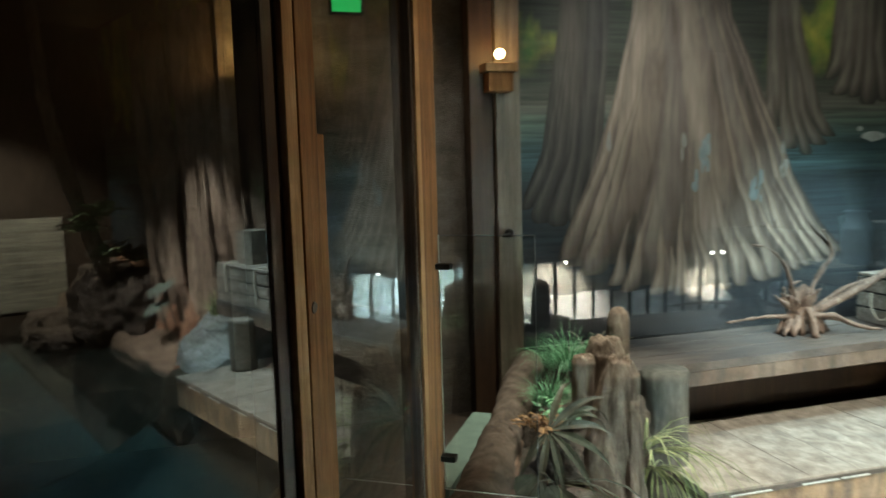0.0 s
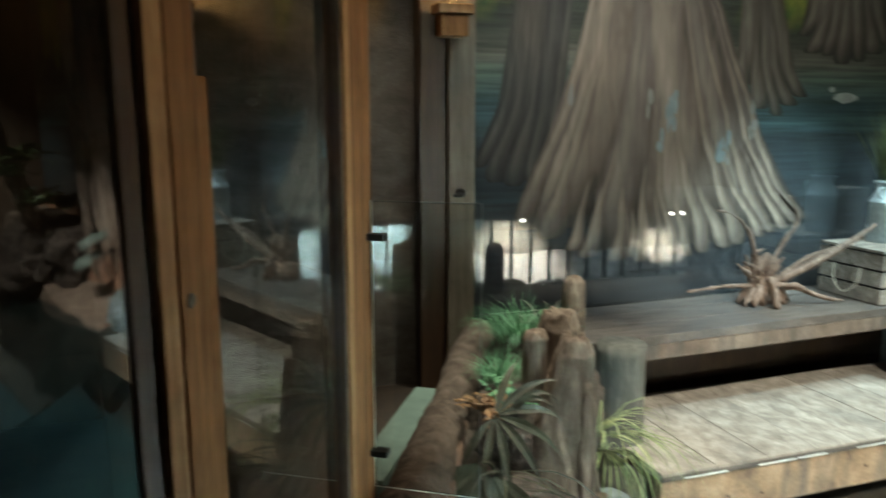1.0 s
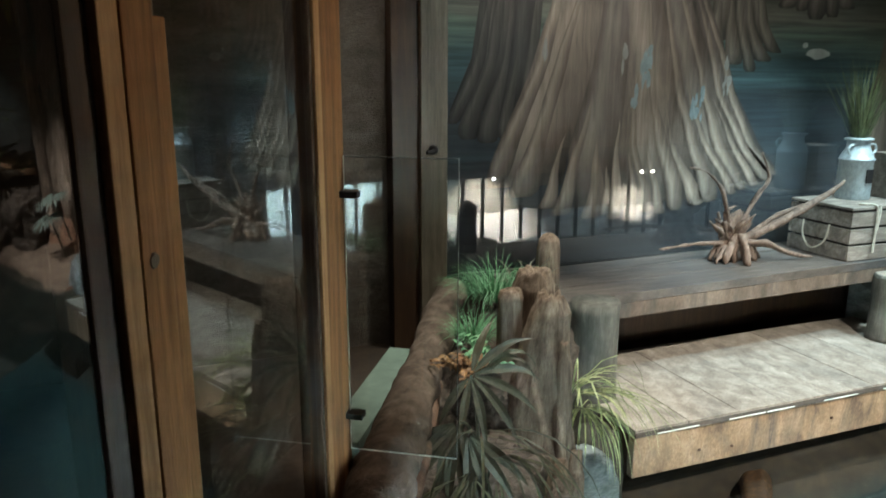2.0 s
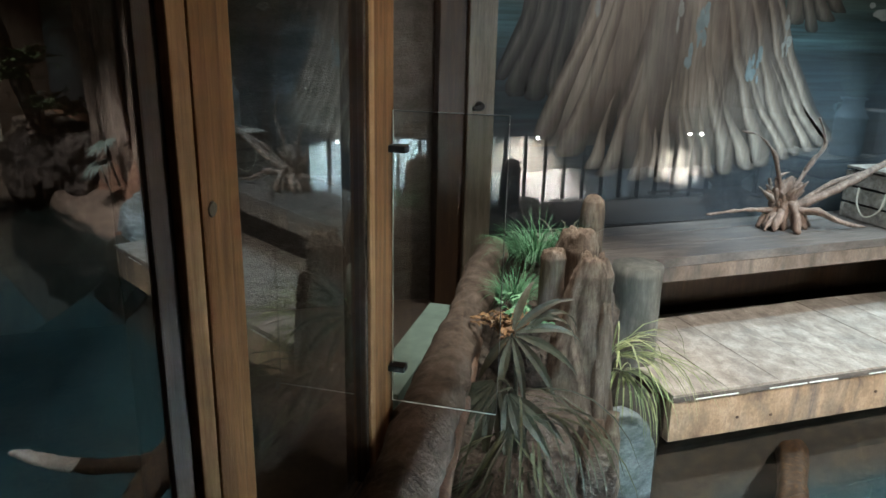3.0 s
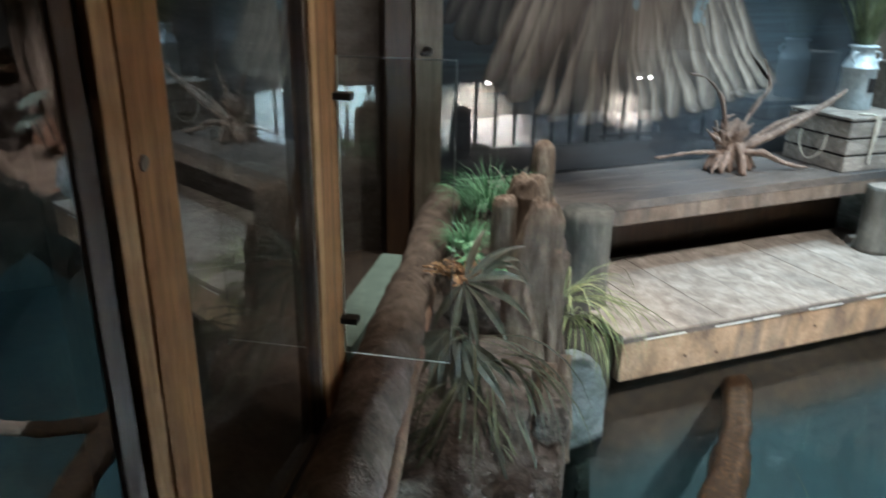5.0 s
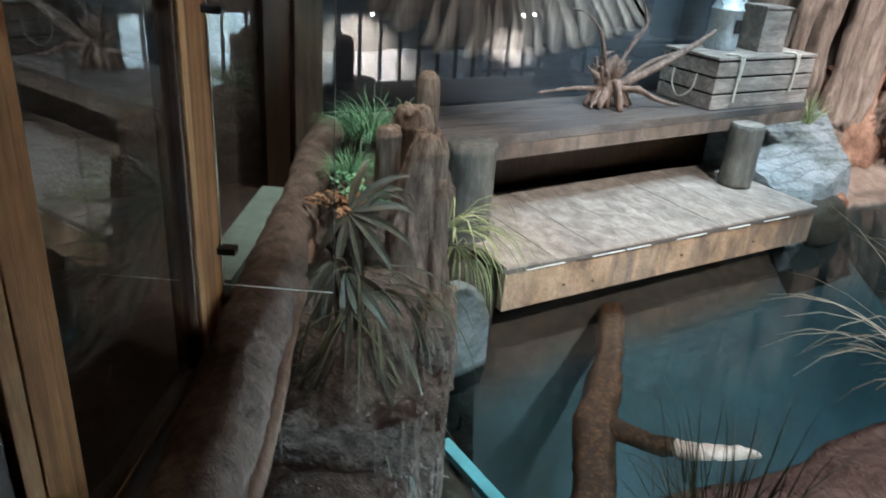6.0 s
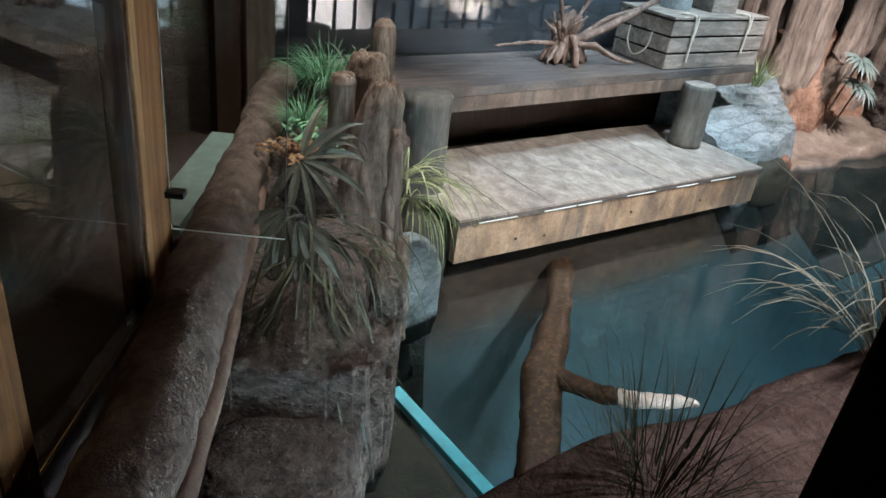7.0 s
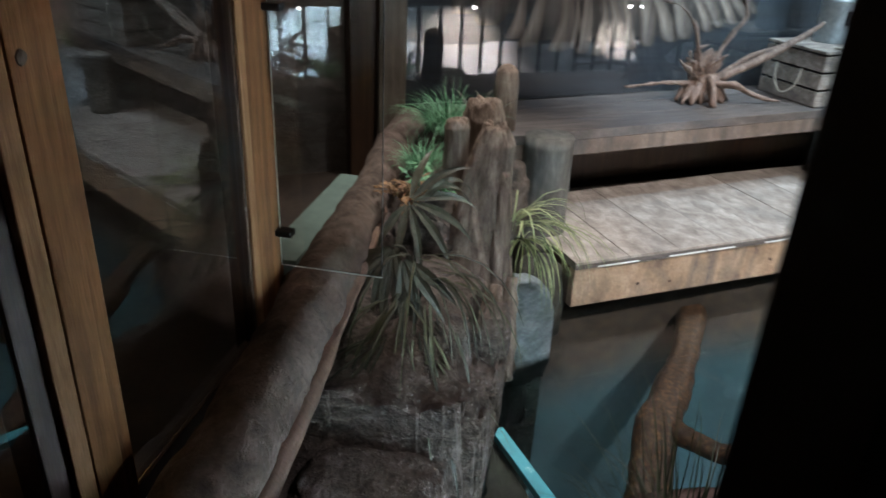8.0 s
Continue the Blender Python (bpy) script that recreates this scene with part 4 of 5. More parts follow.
def root_ball():
    """A dry root crown that stands on its own splayed roots."""
    t = tagged(empty("driftwood_root"), "pale dry driftwood root with splayed branches", "driftwood")
    c = Vector((4.20, 5.36, 1.205))
    rng = random.Random(11)
    part("crown", boulder(c.x, c.y, c.z + 0.04, 0.095, 0.08, 0.17, 5, 0.6, 4), DRIFT, t, "", True)
    for k in range(22):
        a = math.tau * k / 22 + rng.uniform(-0.25, 0.25)
        r = rng.uniform(0.07, 0.27)
        e = c + Vector((math.cos(a) * r, math.sin(a) * r * 0.75, -0.13))
        m = c + Vector((math.cos(a) * r * rng.uniform(0.35, 0.6), math.sin(a) * r * 0.4, rng.uniform(-0.05, 0.07)))
        w = rng.uniform(0.5, 1.0)
        part("root", tube([c + Vector((0, 0, rng.uniform(-0.03, 0.1))), m, e + Vector((rng.uniform(-0.03, 0.03), 0, 0.035)), e], [0.046 * w, 0.038 * w, 0.028 * w, 0.008], 8, 0.022, 16, seed=k), DRIFT, t, "", True)
    for k in range(24):
        a = rng.uniform(0, math.tau)
        q = c + Vector((math.cos(a) * 0.05, math.sin(a) * 0.04, 0.06))
        d = Vector((math.cos(a) * rng.uniform(0.3, 1.0), math.sin(a) * 0.5, rng.uniform(0.3, 1.2))).normalized()
        n = rng.uniform(0.08, 0.22)
        part("twig", tube([q, q + d * n * 0.5 + Vector((rng.uniform(-0.03, 0.03), 0, 0.01)), q + d * n + Vector((rng.uniform(-0.05, 0.05), 0, 0))], [0.026, 0.018, 0.006], 6, 0.012, 20, seed=k), DRIFT, t, "", True)
    long = (([c, c + Vector((-0.10, -0.02, 0.28)), (4.02, 5.34, 1.66), (3.88, 5.35, 1.78), (3.73, 5.35, 1.815)], [0.022, 0.017, 0.012, 0.010, 0.006]),
            ([c, (4.26, 5.35, 1.36), (4.36, 5.35, 1.52), (4.50, 5.36, 1.68), (4.47, 5.36, 1.80), (4.41, 5.36, 1.90)], [0.025, 0.022, 0.017, 0.013, 0.009, 0.005]),
            ([(4.34, 5.35, 1.50), (4.37, 5.33, 1.60), (4.46, 5.34, 1.66)], [0.013, 0.010, 0.006]),
            ([c, (4.42, 5.27, 1.31), (4.70, 5.22, 1.45), (4.96, 5.18, 1.60), (5.08, 5.17, 1.68)], [0.036, 0.034, 0.032, 0.022, 0.008]),
            ([(4.30, 5.33, 1.26), (4.55, 5.28, 1.42), (4.85, 5.24, 1.52)], [0.020, 0.017, 0.007]),
            ([c, (3.95, 5.34, 1.23), (3.72, 5.32, 1.235), (3.48, 5.31, 1.225)], [0.022, 0.016, 0.012, 0.005]),
            ([c, (4.14, 5.36, 1.34), (4.10, 5.36, 1.46), (4.20, 5.35, 1.50)], [0.022, 0.019, 0.013, 0.009]),
            ([c, (4.08, 5.30, 1.30), (4.04, 5.28, 1.40)], [0.022, 0.016, 0.007]),
            ([c, (4.42, 5.26, 1.20), (4.66, 5.18, 1.12), (4.82, 5.16, 1.09)], [0.029, 0.024, 0.017, 0.006]),
            ([c, (4.38, 5.2, 1.23), (4.50, 5.1, 1.16)], [0.025, 0.020, 0.010]))
    for k, (p, r) in enumerate(long):
        part("branch", tube(p, r, 8, 0.012, 12, seed=k + 20), DRIFT, t, "", True)


root_ball()


# ================================================================ log, rocks and plants beside the glass wall
def long_log():
    bm = tube([G(-3.2, 0.30, 0.84), G(-1.6, 0.25, 0.85), G(-0.4, 0.185, 0.87), G(0.7, 0.09, 0.90), G(1.4, 0.035, 0.93), G(2.55, -0.035, 1.0)], [0.15, 0.145, 0.135, 0.125, 0.113, 0.112], 40, 0.026, 3.6, seed=3, sub=60)
    t = tagged(obj("fallen_log", bm, BARK, None, True), "long muddy brown log lying along the glass", "log")
    part("side_strip", tube([G(-3.0, 0.42, 0.79), G(-1.0, 0.345, 0.80), G(0.6, 0.21, 0.84), G(1.3, 0.14, 0.88)], [0.06, 0.055, 0.04, 0.03], 12, 0.012, 3, seed=8, sub=16), STRIPWOOD, t, "smooth brown bare strip", True)


long_log()


def rocks():
    def shelf(u, v):
        """Height of the cast rock between log and water, u along the log and v out from the glass."""
        w = noise.noise(Vector((u * 3.1, v * 3.1, 1)))
        edge = 0.80 + 0.07 * noise.noise(Vector((u * 4.0, 2, 0))) + 0.05 * math.sin(5 * u)
        z = 0.30 + 0.04 * w if u < 0.10 + 0.1 * w else 0.56 + 0.14 * w + 0.1 * max(0, u - 0.3)
        z += 0.30 * max(0, 0.42 - v)
        drop = max(0.0, v - edge + 0.05)
        z -= min(1.4, drop * 7.0)
        if drop > 0:
            z = 0.45 * z + 0.55 * (math.floor(z / 0.19 + 0.9 * noise.noise(Vector((u * 2, v * 2, 7)))) * 0.19)
        return z + 0.03 * noise.noise(Vector((u * 9, v * 9, 3))) + 0.012 * noise.noise(Vector((u * 26, v * 26, 3))) - 0.05 * max(0, 0.12 - abs(noise.noise(Vector((u * 2.2, v * 4, 12))))) * 8 * 0.12
    for s0, s1, lab in ((-1.9, 0.14, "brown cast rock shelf below the log"), (0.141, 2.4, "brown cast rock under the plants")):
        bm = ground_patch(s0, s1, 0.10, 1.08, int(70 * (s1 - s0)), 84, shelf)
        bmesh.ops.transform(bm, matrix=GM, verts=bm.verts)
        bmesh.ops.reverse_faces(bm, faces=bm.faces[:])
        tagged(obj("rock", bm, ROCK), lab, "rock")
    k = 0
    for u, v, z, a, b, c, lab, sq in (
        (0.80, 0.80, 0.12, 0.15, 0.10, 0.26, "craggy brown rock at the water's edge", 0.45),
        (0.95, 0.82, 0.40, 0.12, 0.08, 0.16, "craggy brown rock at the water's edge", 0.45),
        (0.55, 0.80, 0.02, 0.16, 0.09, 0.22, "craggy brown rock at the water's edge", 0.4),
        (-0.17, 0.50, 0.30, 0.21, 0.27, 0.12, "flat-topped brown rock on the shelf", 0.45),
        (0.30, 0.80, 0.18, 0.14, 0.09, 0.30, "craggy brown rock at the water's edge", 0.45),
        (1.6, 0.50, 0.55, 0.4, 0.30, 0.42, "brown cast rock under the stumps", 0.3),
        (2.2, 0.45, 0.6, 0.4, 0.34, 0.42, "brown cast rock under the grass", 0.3)):
        k += 1
        bm = boulder(u, v, z, a, b, c, k, 0.42, 5, sq, GM, 0.22)
        bmesh.ops.reverse_faces(bm, faces=bm.faces[:])
        tagged(obj("rock", bm, ROCK, None, True), lab, "rock")
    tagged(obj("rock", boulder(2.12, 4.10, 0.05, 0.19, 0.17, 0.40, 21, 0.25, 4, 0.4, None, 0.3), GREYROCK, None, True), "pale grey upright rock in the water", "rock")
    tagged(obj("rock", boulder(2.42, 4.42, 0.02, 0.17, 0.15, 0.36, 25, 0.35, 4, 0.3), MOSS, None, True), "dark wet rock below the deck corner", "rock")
    def slab(x, y):
        ragged = 0.10 * noise.noise(Vector((x * 4, y * 3, 0)))
        fall = 2.6 * max(0.0, x - 6.95 - 0.5 * (y - 5.0) - ragged) + 3.0 * max(0.0, 4.50 + 0.28 * max(0, x - 5.9) + ragged - y)
        z = 0.38 + 0.46 * (y - 4.5) + 0.05 * (x - 5.9) + 0.05 * noise.noise(Vector((x * 2.2, y * 2.2, 2)))
        step = 0.055
        z = 0.68 * z + 0.32 * step * math.floor(z / step + 0.9 * noise.noise(Vector((x * 1.8, y * 3.4, 8))))
        crack = max(0.0, 0.06 - abs(noise.noise(Vector((x * 2.3 + y, y * 5.0, 14)))))
        return max(-1.7, z + 0.012 * noise.noise(Vector((x * 11, y * 11, 2))) - 0.3 * crack - fall)
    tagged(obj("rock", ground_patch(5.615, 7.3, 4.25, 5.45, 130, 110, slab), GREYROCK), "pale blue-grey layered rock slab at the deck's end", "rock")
    tagged(obj("rock", boulder(6.60, 4.64, 0.12, 0.09, 0.09, 0.15, 33, 0.3, 4, 0.2), REDROCK, None, True), "small reddish rock beside the slab", "rock")
    # Added dark rock hides the slab's bright front where dark water belongs.
    tagged(obj("rock", boulder(6.10, 4.50, 0.06, 0.34, 0.13, 0.25, 37, 0.35, 4, 0.3), MOSS, None, True), "added dark rock covering the slab's front", "rock")


rocks()


def driftwood(points, radii, seed, sides=56, sub=14, fold=0.40, turn=1.2, ragged=0.05):
    """A dead trunk: long twisting folds, fine cracks, a ragged hollow top."""
    n, P = len(points), [Vector(q) for q in points]
    line, rad = [], []
    for i in range(n - 1):
        for k in range(sub):
            t = k / sub
            line.append(P[i].lerp(P[i + 1], t * t * (3 - 2 * t) * 0.4 + t * 0.6))
            rad.append(radii[i] + (radii[i + 1] - radii[i]) * t)
    line.append(P[-1])
    rad.append(radii[-1])
    bm = bmesh.new()
    rings = []
    last = len(line) - 1
    for i, (c, r) in enumerate(zip(line, rad)):
        ring = []
        for k in range(sides):
            a = math.tau * k / sides
            b = a + turn * c.z
            q = Vector((math.cos(b), math.sin(b), 0))
            f = noise.noise(q * 1.35 + Vector((seed, 0, c.z * 0.9)))
            g = abs(noise.noise(q * 3.4 + Vector((seed, 7, c.z * 1.1))))
            h = noise.noise(q * 9.0 + Vector((seed, 3, c.z * 2.2)))
            rr = r * (1 + fold * f - 0.55 * fold * max(0.0, 0.22 - g) * 3.3 + 0.10 * fold * h)
            z = c.z + (ragged * noise.noise(q * 2.6 + Vector((seed, 1, 0))) * max(0.0, 1 - (last - i) / 6.0))
            ring.append(bm.verts.new((c.x + math.cos(a) * rr, c.y + math.sin(a) * rr, z)))
        rings.append(ring)
    for x, y in zip(rings, rings[1:]):
        for k in range(sides):
            bm.faces.new((x[k], x[(k + 1) % sides], y[(k + 1) % sides], y[k]))
    top = rings[-1]
    inner = [bm.verts.new(line[-1].lerp(v.co, 0.55) + Vector((0, 0, 0.010))) for v in top]
    for k in range(sides):
        bm.faces.new((top[k], top[(k + 1) % sides], inner[(k + 1) % sides], inner[k]))
    tip = bm.verts.new(line[-1] - Vector((0, 0, 0.03)))
    for k in range(sides):
        bm.faces.new((inner[k], inner[(k + 1) % sides], tip))
    bm.faces.new(rings[0][::-1])
    bmesh.ops.recalc_face_normals(bm, faces=bm.faces[:])
    return bm


def stumps():
    t = tagged(empty("tree_stump"), "weathered driftwood stump with a broken top", "stump")
    part("trunk", driftwood([G(1.24, 0.68, -0.02), G(1.27, 0.655, 0.42), G(1.31, 0.66, 0.70), G(1.34, 0.67, 0.95), G(1.36, 0.69, 1.18), G(1.37, 0.71, 1.30), G(1.37, 0.71, 1.37)], [0.225, 0.200, 0.172, 0.152, 0.118, 0.102, 0.07], 7.9, fold=0.24, turn=2.2), STUMP, t, "", True)
    part("knob", driftwood([G(1.22, 0.80, 0.50), G(1.23, 0.795, 0.85), G(1.24, 0.79, 1.08), G(1.245, 0.787, 1.165)], [0.05, 0.046, 0.036, 0.018], 9.1, 24, 8, 0.25), STUMP, t, "", True)
    part("ridge", driftwood([G(1.12, 0.81, 0.02), G(1.15, 0.80, 0.45), G(1.19, 0.78, 0.80), G(1.24, 0.76, 0.98)], [0.05, 0.042, 0.034, 0.012], 6.4, 24, 8, 0.3), STUMP, t, "", True)
    for k, (q, o) in enumerate(((1.04, 0.72), (1.02, 0.80), (1.12, 0.87))):
        part("root", tube([G(q + 0.1, o, 0.62), G(q, o + 0.01, 0.34), G(q - 0.04, o + 0.02, 0.08)], [0.03, 0.042, 0.04], 12, 0.015, 8, seed=k), STUMP, t, "", True)
    u = tagged(empty("tree_stump"), "short driftwood stump with a rounded knob", "stump")
    part("trunk", driftwood([G(1.45, 0.49, 0.45), G(1.45, 0.492, 0.95), G(1.45, 0.495, 1.22), G(1.45, 0.495, 1.335), G(1.45, 0.495, 1.37)], [0.085, 0.075, 0.062, 0.064, 0.05], 12.7, 32, 10, 0.25, 1.2, 0.02), STUMP, u, "", True)
    tagged(obj("tree_stump", driftwood([(2.37, 5.0, 0.4), (2.38, 5.01, 1.0), (2.388, 5.012, 1.38), (2.39, 5.013, 1.445), (2.39, 5.013, 1.472)], [0.09, 0.085, 0.078, 0.066, 0.042], 3.3, 28, 10, 0.08, 0.4, 0.006), STUMP, None, True), "smooth pale upright driftwood post", "stump")
    tagged(obj("tree_stump", driftwood([G(1.66, 0.60, 0.6), G(1.67, 0.60, 1.1), G(1.68, 0.605, 1.34), G(1.68, 0.605, 1.42)], [0.145, 0.135, 0.12, 0.09], 8.8, 40, 12, 0.28, 1.2, 0.03), STUMP, None, True), "broad broken driftwood stump behind", "stump")


stumps()


def plants():
    rng = random.Random(5)
    g1 = G(2.15, 0.33, 1.10)
    tagged(obj("grass_tuft", tuft(g1, 480, 0.34, 0.0022, 2.6, 1.1, 41, radius=0.15), GRASSGREEN), "bright green grass tuft behind the stumps", "grass", "grass tufts")
    g2 = G(1.62, 0.28, 1.02)
    tagged(obj("grass_tuft", tuft(g2, 330, 0.2, 0.002, 2.2, 1.1, 42, radius=0.11), GRASSGREEN), "bright green grass tuft beside the log", "grass", "grass tufts")
    tagged(obj("grass_tuft", tuft(G(2.2, 0.5, 1.1), 40, 0.36, 0.006, 2.6, 1.1, 47, radius=0.08), PALM), "olive arching grass behind the stumps", "grass", "grass tufts")
    tagged(obj("fern", sprig(G(1.20, 0.31, 1.0), 34, 0.21, 12, 0.042, 0.010, 43), FERN), "rust-brown dry fern beside the log", "fern")
    tagged(obj("fern", sprig(G(1.32, 0.36, 1.02), 18, 0.18, 12, 0.05, 0.013, 53), GRASSGREEN), "small green fern beside the log", "fern")
    p = tagged(empty("fan_palm"), "grey-green fan palm with drooping leaves", "palm")
    base = G(0.95, 0.42, 0.55)
    RT, DN, TW = GO, Vector((0, 0, -1)), (GS * -0.9 + Vector((0, 0, 0.40))).normalized()
    for c, ax, up, n, ln, w, sp, dr, sd in (
        (G(0.90, 0.375, 1.115), RT * 0.86 + DN * 0.42 + TW * 0.2, TW, 8, 0.37, 0.024, 205, 1.15, 1),
        (G(0.74, 0.345, 0.955), DN * 0.92 - RT * 0.30 + TW * 0.25, TW, 7, 0.38, 0.033, 86, 0.4, 2),
        (G(0.70, 0.395, 0.925), DN * 0.8 + RT * 0.5 + TW * 0.25, TW, 4, 0.35, 0.029, 56, 0.6, 3)):
        stem = tube([base, (base + c) / 2 + Vector((0, 0, 0.12)), c], [0.010, 0.008, 0.006], 6)
        frond = part("frond", stem, PALM, p)
        for bm in fan(c, ax, up, n, ln, w, sp, sd, dr):
            part("leaflet", bm, PALM, frond)
    for k, (o, z, rise, ln) in enumerate(((0.46, 1.13, 1.2, 0.30), (0.44, 1.14, 0.8, 0.32))):
        bm = bmesh.new()
        blade(bm, G(0.92, o, z), RT * 0.7 + Vector((0, 0, rise)), ln, 0.021, 3.4, rng, 9, 0.3, 0.06, TW)
        part("leaflet", bm, PALM, p, "dark folded leaflet")
    s = tagged(empty("strap_plant"), "olive strap-leaved plant hanging over the rock", "plant")
    for k, (q, o, z, n, ln, w, dr, spread, along, out, up, rad) in enumerate((
        (0.56, 0.44, 0.78, 18, 0.83, 0.0100, 1.6, 0.9, -0.5, -0.1, -0.5, 0.16),
        (0.50, 0.52, 0.68, 20, 0.75, 0.0085, 1.2, 0.9, -0.4, 0.1, -0.7, 0.18),
        (0.68, 0.58, 0.84, 9, 0.70, 0.0080, 3.0, 0.7, -0.6, 0.7, 0.4, 0.08),
        (0.44, 0.40, 0.66, 14, 0.65, 0.0090, 1.5, 1.1, -0.4, -0.4, -0.5, 0.12),
        (0.40, 0.62, 0.60, 12, 0.60, 0.0080, 1.2, 0.8, -0.3, 0.2, -0.8, 0.12),
        (0.52, 0.46, 0.56, 20, 0.53, 0.0095, 1.0, 1.4, -0.5, 0.0, -0.4, 0.20),
        (0.75, 0.46, 0.90, 6, 0.85, 0.0075, 2.6, 0.8, -1.0, 0.6, 0.4, 0.05))):
        part("foliage", tuft(G(q, o, z), n, ln, w, dr, spread, 61 + k, lean=(GS * along + GO * out)[:], radius=rad, up=up), STRAP, s)
    v = tagged(empty("strap_plant"), "yellow-green arching strap plant beside the stump", "plant")
    part("foliage", tuft(G(1.40, 0.86, 0.86), 38, 0.58, 0.0055, 3.2, 0.9, 63, lean=(GO * 0.8 - GS * 0.2)[:], radius=0.07, up=0.5), VARIEG, v)
    part("foliage", tuft(G(1.45, 0.90, 0.74), 34, 0.42, 0.0055, 4.0, 0.8, 64, lean=(GO * 0.4 - GS * 0.3)[:], radius=0.06, up=0.1), VARIEG, v)


plants()


# ================================================================ pool: rim, sunken log, near reeds
setting("pool_rim", box(-0.034, 0.034, -0.75, 0.35, -0.06, 0.01, 0.006, Matrix.Translation((1.77, 3.15, -0.05)) @ Matrix.Rotation(radians(3), 4, "Z")), TEAL, "turquoise painted rim of the pool")


def mossy_shelf():
    setting("pool_shelf", ground_patch(0.7, 1.72, 1.9, 3.75, 30, 40, lambda x, y: -0.10 - 0.03 * noise.noise(Vector((x * 5, y * 5, 2))) - 0.12 * max(0, x - 1.5)), MOSS, "dark mossy shelf under shallow water", True)


mossy_shelf()


def sunken_log():
    t = tagged(empty("sunken_log"), "wet amber log half under the water with a branch", "log")
    part("trunk", tube([(4.1, 4.85, -0.62), (3.45, 4.12, -0.45), (3.05, 3.74, -0.36), (2.72, 3.42, -0.32), (2.45, 3.12, -0.36), (2.15, 2.75, -0.5)], [0.09, 0.095, 0.10, 0.128, 0.105, 0.085], 24, 0.03, 2.6, 5, 0.10, 3, 14), SUNKEN, t, "", True)
    part("branch", tube([(2.74, 3.46, -0.31), (2.76, 3.26, -0.25), (2.79, 3.06, -0.15), (2.83, 2.92, -0.05)], [0.085, 0.078, 0.068, 0.058], 16, 0.016, 8, seed=6, sub=8), SUNKEN, t, "", True)
    part("branch_end", tube([(2.82, 2.94, -0.06), (2.90, 2.84, -0.01), (3.02, 2.74, 0.02), (3.11, 2.67, 0.02)], [0.062, 0.056, 0.036, 0.008], 14, 0.02, 9, seed=7, sub=8), PALEWOOD, t, "pale bare branch end above water", True)


sunken_log()


def brown_topped_paint():
    """Pool paint that turns brown on the shallow upper part of the slope."""
    m, nt, p = nodes_of("brown_topped_pool_paint")
    n = noise_tex(nt, coords(nt, rnd=False), 1.6, 6, 0.6, 0.6)
    paint = ramp(nt, n, [(0.3, (0.003, 0.016, 0.018)), (0.5, (0.0045, 0.025, 0.028)), (0.72, (0.008, 0.038, 0.041))])
    fine = noise_tex(nt, coords(nt, rnd=False), 9.0, 6, 0.65, 0.3)
    brown_tone = ramp(nt, fine, [(0.3, (0.006, 0.004, 0.002)), (0.5, (0.016, 0.010, 0.005)), (0.72, (0.038, 0.025, 0.011))])
    geo, sep, line = nt.nodes.new("ShaderNodeNewGeometry"), nt.nodes.new("ShaderNodeSeparateXYZ"), nt.nodes.new("ShaderNodeMath")
    nt.links.new(geo.outputs["Position"], sep.inputs[0])
    line.operation, line.inputs[1].default_value = "MULTIPLY_ADD", 0.55
    nt.links.new(n, line.inputs[0])
    nt.links.new(sep.outputs[2], line.inputs[2])
    sc = nt.nodes.new("ShaderNodeMapRange")
    sc.inputs[1].default_value, sc.inputs[2].default_value = -0.78, -0.42
    nt.links.new(line.outputs[0], sc.inputs[0])
    nt.links.new(mixed(nt, sc.outputs[0], paint, brown_tone), p.inputs["Base Color"])
    p.inputs["Roughness"].default_value = 0.8
    bumped(nt, p, fine, 0.4, 0.02)
    return m


def pool_slope():
    def height(x, y):
        t = min(1.0, (y - 2.6 + 0.18 * noise.noise(Vector((x * 1.1, y, 4)))) / 1.95)
        return -1.93 + 1.68 * max(0.0, t) ** 3 + 0.04 * noise.noise(Vector((x * 4, y * 4, 0))) * max(0.0, t)
    setting("pool_slope", ground_patch(1.7, 6.6, 2.6, 5.6, 80, 70, height), brown_topped_paint(), "blue-green pool slope, brown below the decks", True)


pool_slope()


def near_plants():
    for name, label, kind, root, count, length, width, droop, lean, radius, mat, seed in (
        ("reed_clump", "thin green grass on the ledge, coloured as shaded", "grass", (1.17, 1.62, 1.27), 56, 0.32, 0.0019, 1.2, (0, 0, 0), 0.13, NEARGRASS, 71),
        ("reed_clump", "dry pale reeds leaning over the water", "reeds", (2.26, 1.74, 1.24), 20, 0.62, 0.0055, 1.8, (-0.45, 0.2, 0), 0.05, REED, 75)):
        t = tagged(empty(name, root), label, kind, "grass on the ledge")
        for k in range(3):
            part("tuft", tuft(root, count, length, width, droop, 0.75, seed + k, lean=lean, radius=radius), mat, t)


near_plants()


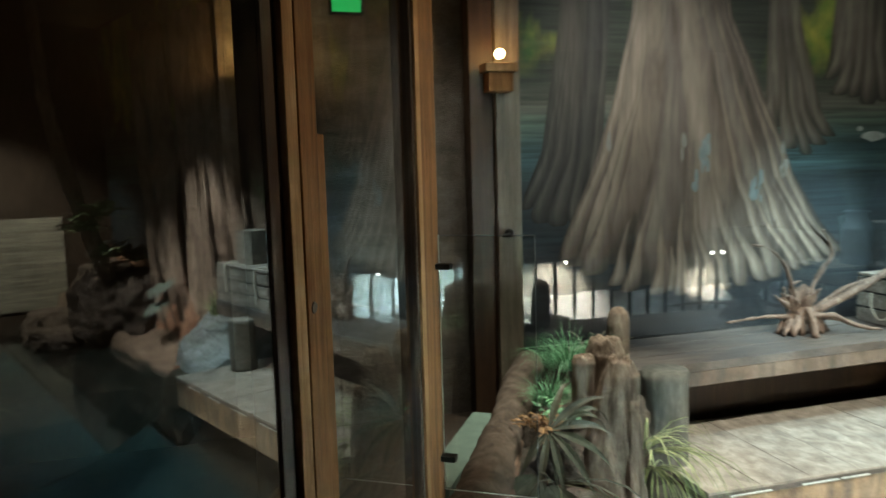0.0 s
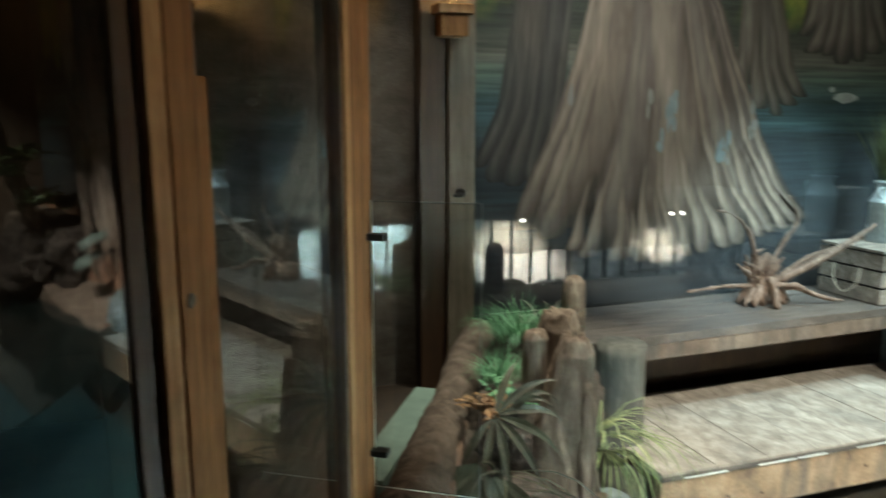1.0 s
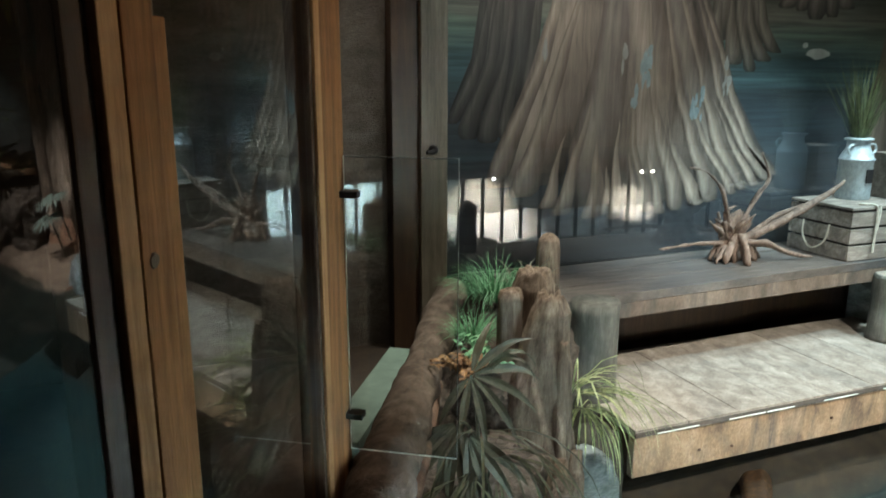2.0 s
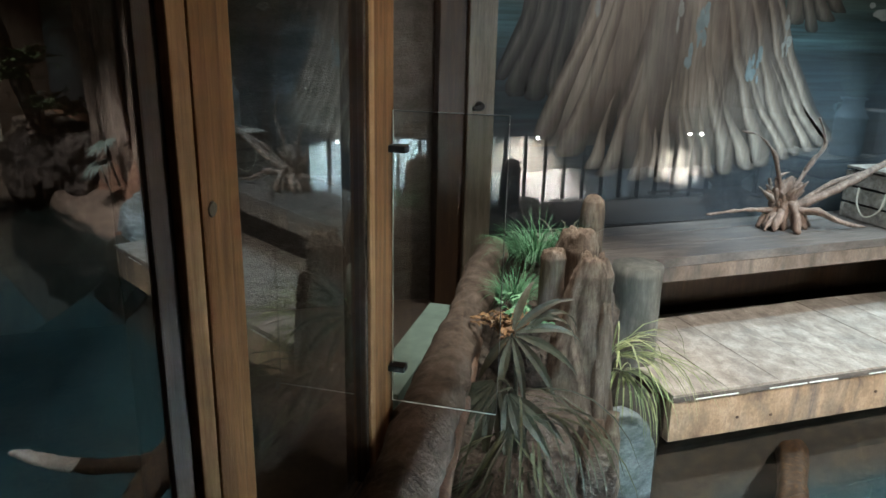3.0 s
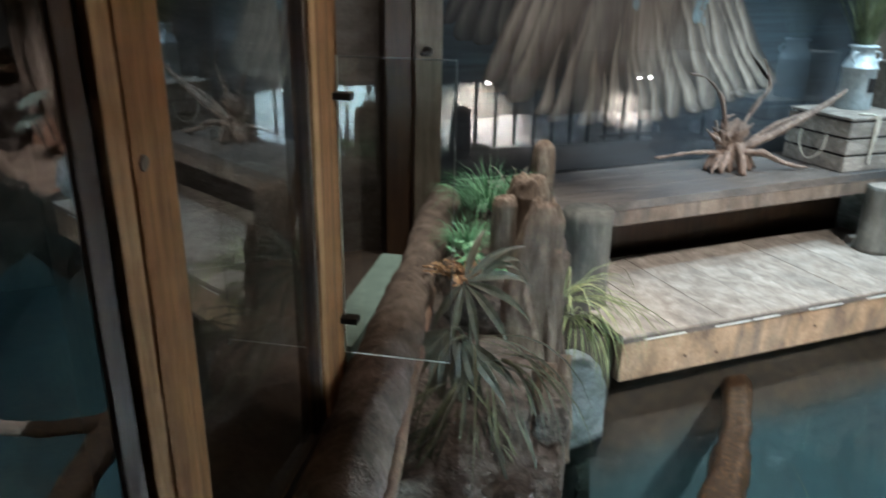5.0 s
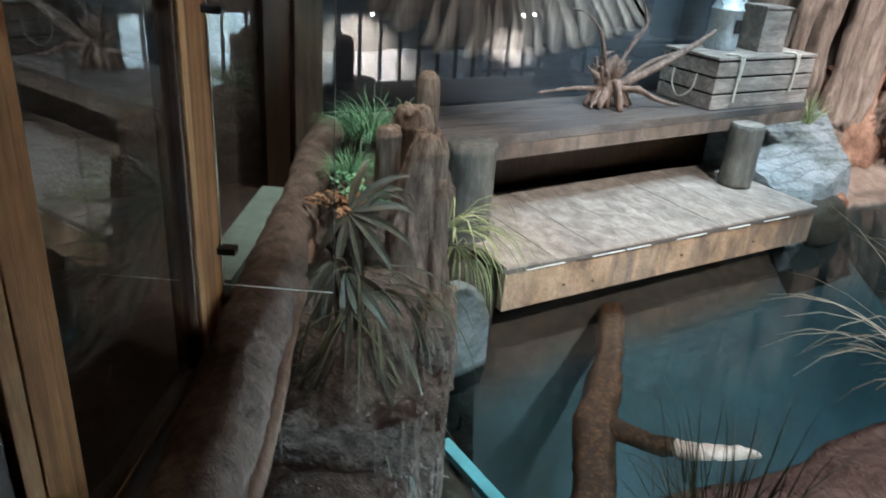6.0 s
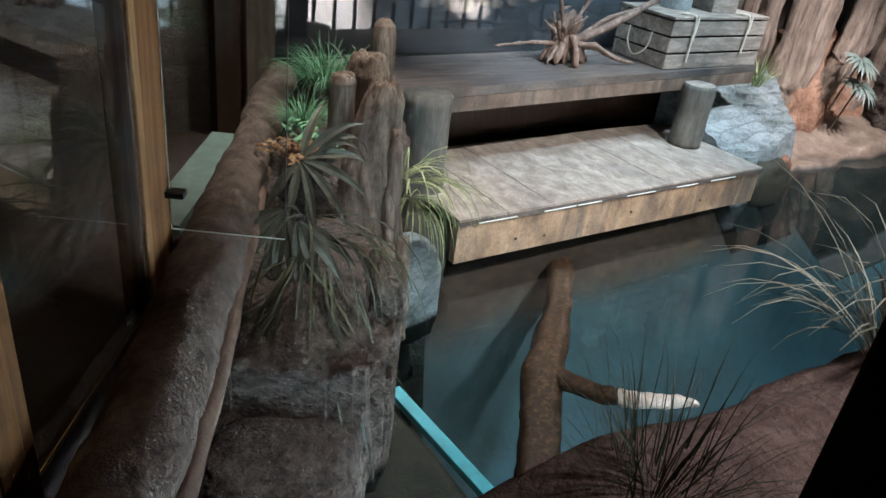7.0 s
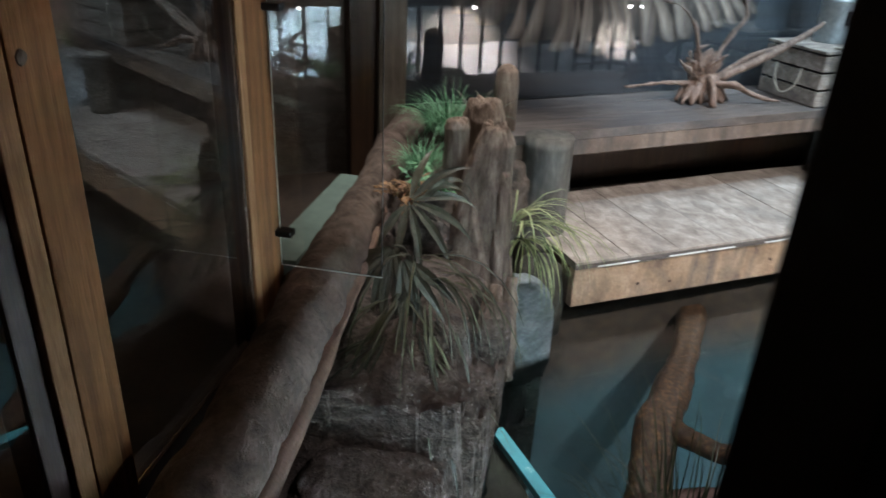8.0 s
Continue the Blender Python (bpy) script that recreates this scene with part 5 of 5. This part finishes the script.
# ================================================================ the far shore
def far_shore():
    def bank(x, y):
        return -1.85 + 1.9 * min(1, max(0, (y - 4.2 + 0.12 * noise.noise(Vector((x * 1.5, 0, 2)))) / 0.6)) - 2.5 * max(0, 6.95 - x) + 0.35 * max(0, y - 5.0) + 0.10 * max(0, x - 7.8) + 0.05 * noise.noise(Vector((x * 1.2, y * 1.2, 5))) + 0.015 * noise.noise(Vector((x * 7, y * 7, 5)))
    setting("shore", ground_patch(6.4, 12.4, 3.9, 5.74, 70, 60, bank), SAND, "pale wet sandy shore beside the pool", True)
    bm = bmesh.new()
    nx, nz = 90, 26
    grid = [[bm.verts.new((6.75 + 5.6 * i / nx + 0.1 * noise.noise(Vector((i * 0.2, j * 0.3, 1))), 5.22 + 0.30 * j / nz + 0.16 * noise.noise(Vector((i * 0.16, j * 0.07, 4))) + 0.05 * noise.noise(Vector((i * 0.5, j * 0.35, 4))) - 0.22 * max(0, 1 - j / 5) ** 2, -0.3 + 1.45 * j / nz + 0.16 * noise.noise(Vector((i * 0.2, 3, 3))) * j / nz)) for i in range(nx + 1)] for j in range(nz + 1)]
    grid.append([bm.verts.new((v.co.x, 5.73, v.co.z + 0.05)) for v in grid[-1]])
    for j in range(nz + 1):
        for i in range(nx):
            bm.faces.new((grid[j][i], grid[j][i + 1], grid[j + 1][i + 1], grid[j + 1][i]))
    setting("cliff", bm, REDROCK, "red clay bank behind the shore", True)
    rng = random.Random(8)
    for k in range(10):
        x = 6.72 + 0.27 * k + rng.uniform(-0.08, 0.08)
        y = 5.46 + rng.uniform(-0.12, 0.05)
        r = rng.uniform(0.07, 0.15)
        low = rng.uniform(0.2, 0.55)
        bm = tube([(x - 0.10 - rng.uniform(0, 0.15), y + 0.10, low), (x - 0.05, y, low + 0.5), (x + rng.uniform(-0.05, 0.1), y, 1.7), (x + rng.uniform(0.0, 0.2), y, 2.7), (x + 0.25, y, 4.6)], [r * 1.15, r, r * 0.9, r * 0.85, r * 0.75], 18, 0.04, 2.5, 5, 0.16, k, 9)
        tagged(obj("cypress_trunk", bm, ROOT, None, True), "tall brown cypress trunk standing on the clay bank", "tree trunk", "trunks on the shore")
    for k, (x, y, z, a, b, c) in enumerate(((9.45, 5.2, 0.62, 0.40, 0.32, 0.45), (9.9, 4.75, 0.55, 0.45, 0.36, 0.48), (10.6, 5.1, 0.6, 0.55, 0.45, 0.6), (11.2, 4.4, 0.1, 0.5, 0.4, 0.32), (10.4, 4.2, 0.0, 0.4, 0.35, 0.25))):
        tagged(obj("rock", boulder(x, y, z, a, b, c, 50 + k, 0.42, 5, 0.3, None, 0.35), ROCK, None, True), "rounded brown rock at the far end", "rock", "brown rocks at the far end")
    t = tagged(empty("leaning_tree"), "dark leaning tree with sparse dull green leaves", "tree")
    part("trunk", tube([(9.75, 4.95, 0.6), (9.7, 4.7, 1.5), (9.6, 4.35, 2.6), (9.55, 4.15, 3.6), (9.5, 4.05, 4.9)], [0.13, 0.11, 0.10, 0.085, 0.07], 16, 0.03, 4, 4, 0.12, 5, 8), ROOT, t, "", True)
    for k, (x, y, z) in enumerate(((9.4, 4.85, 1.35), (9.5, 4.5, 1.75), (9.3, 4.65, 1.95), (9.6, 5.2, 1.25))):
        part("limb", tube([(9.68, 4.65, z - 0.25), ((x + 9.68) / 2, (y + 4.65) / 2, z - 0.02), (x, y, z)], [0.03, 0.02, 0.01], 8, 0.006, 12, seed=k), ROOT, t)
        part("crown", sprig((x, y, z), 30, 0.42, 9, 0.10, 0.032, 120 + k), DARKGRASS, t, "small dull green leaves")
    band, nt, pr = nodes_of("painted_sandy_bank")
    lines = noise_tex(nt, coords(nt, (1, 0.5, 11), rnd=False), 2.2, 6, 0.6, 0.5)
    nt.links.new(ramp(nt, lines, [(0.32, (0.09, 0.085, 0.068)), (0.5, (0.19, 0.18, 0.145)), (0.68, (0.30, 0.285, 0.23))]), pr.inputs["Base Color"])
    pr.inputs["Roughness"].default_value = 0.7
    m = tagged(obj("mural", box(12.470, 12.496, 1.5, 4.95, 0.25, 1.85), band), "painted pale banded sandy bank on the end wall", "mural", kind="structure")
    for k, (x, y, z) in enumerate(((8.35, 5.15, 1.02), (8.42, 5.1, 0.76), (10.2, 4.9, 1.5))):
        p = tagged(empty("fan_palm"), "small pale blue-green fan palm on the shore", "palm", "palms on the shore")
        frond = part("frond", tube([(x, y + 0.15, z - 0.6), (x, y + 0.05, z - 0.2), (x, y, z)], [0.012, 0.01, 0.008], 6), PALM, p)
        for bm in fan((x, y, z), (-0.2, -0.6, -0.35), (0, -0.5, 0.8), 17, 0.30, 0.026, 230, 90 + k, 0.7):
            part("leaflet", bm, PALEPALM, frond)
    tagged(obj("grass_tuft", tuft((6.42, 5.05, 0.85), 60, 0.3, 0.006, 1.4, 0.9, 81, radius=0.08), VARIEG), "yellow-green grass tuft beside the crate", "grass")


far_shore()
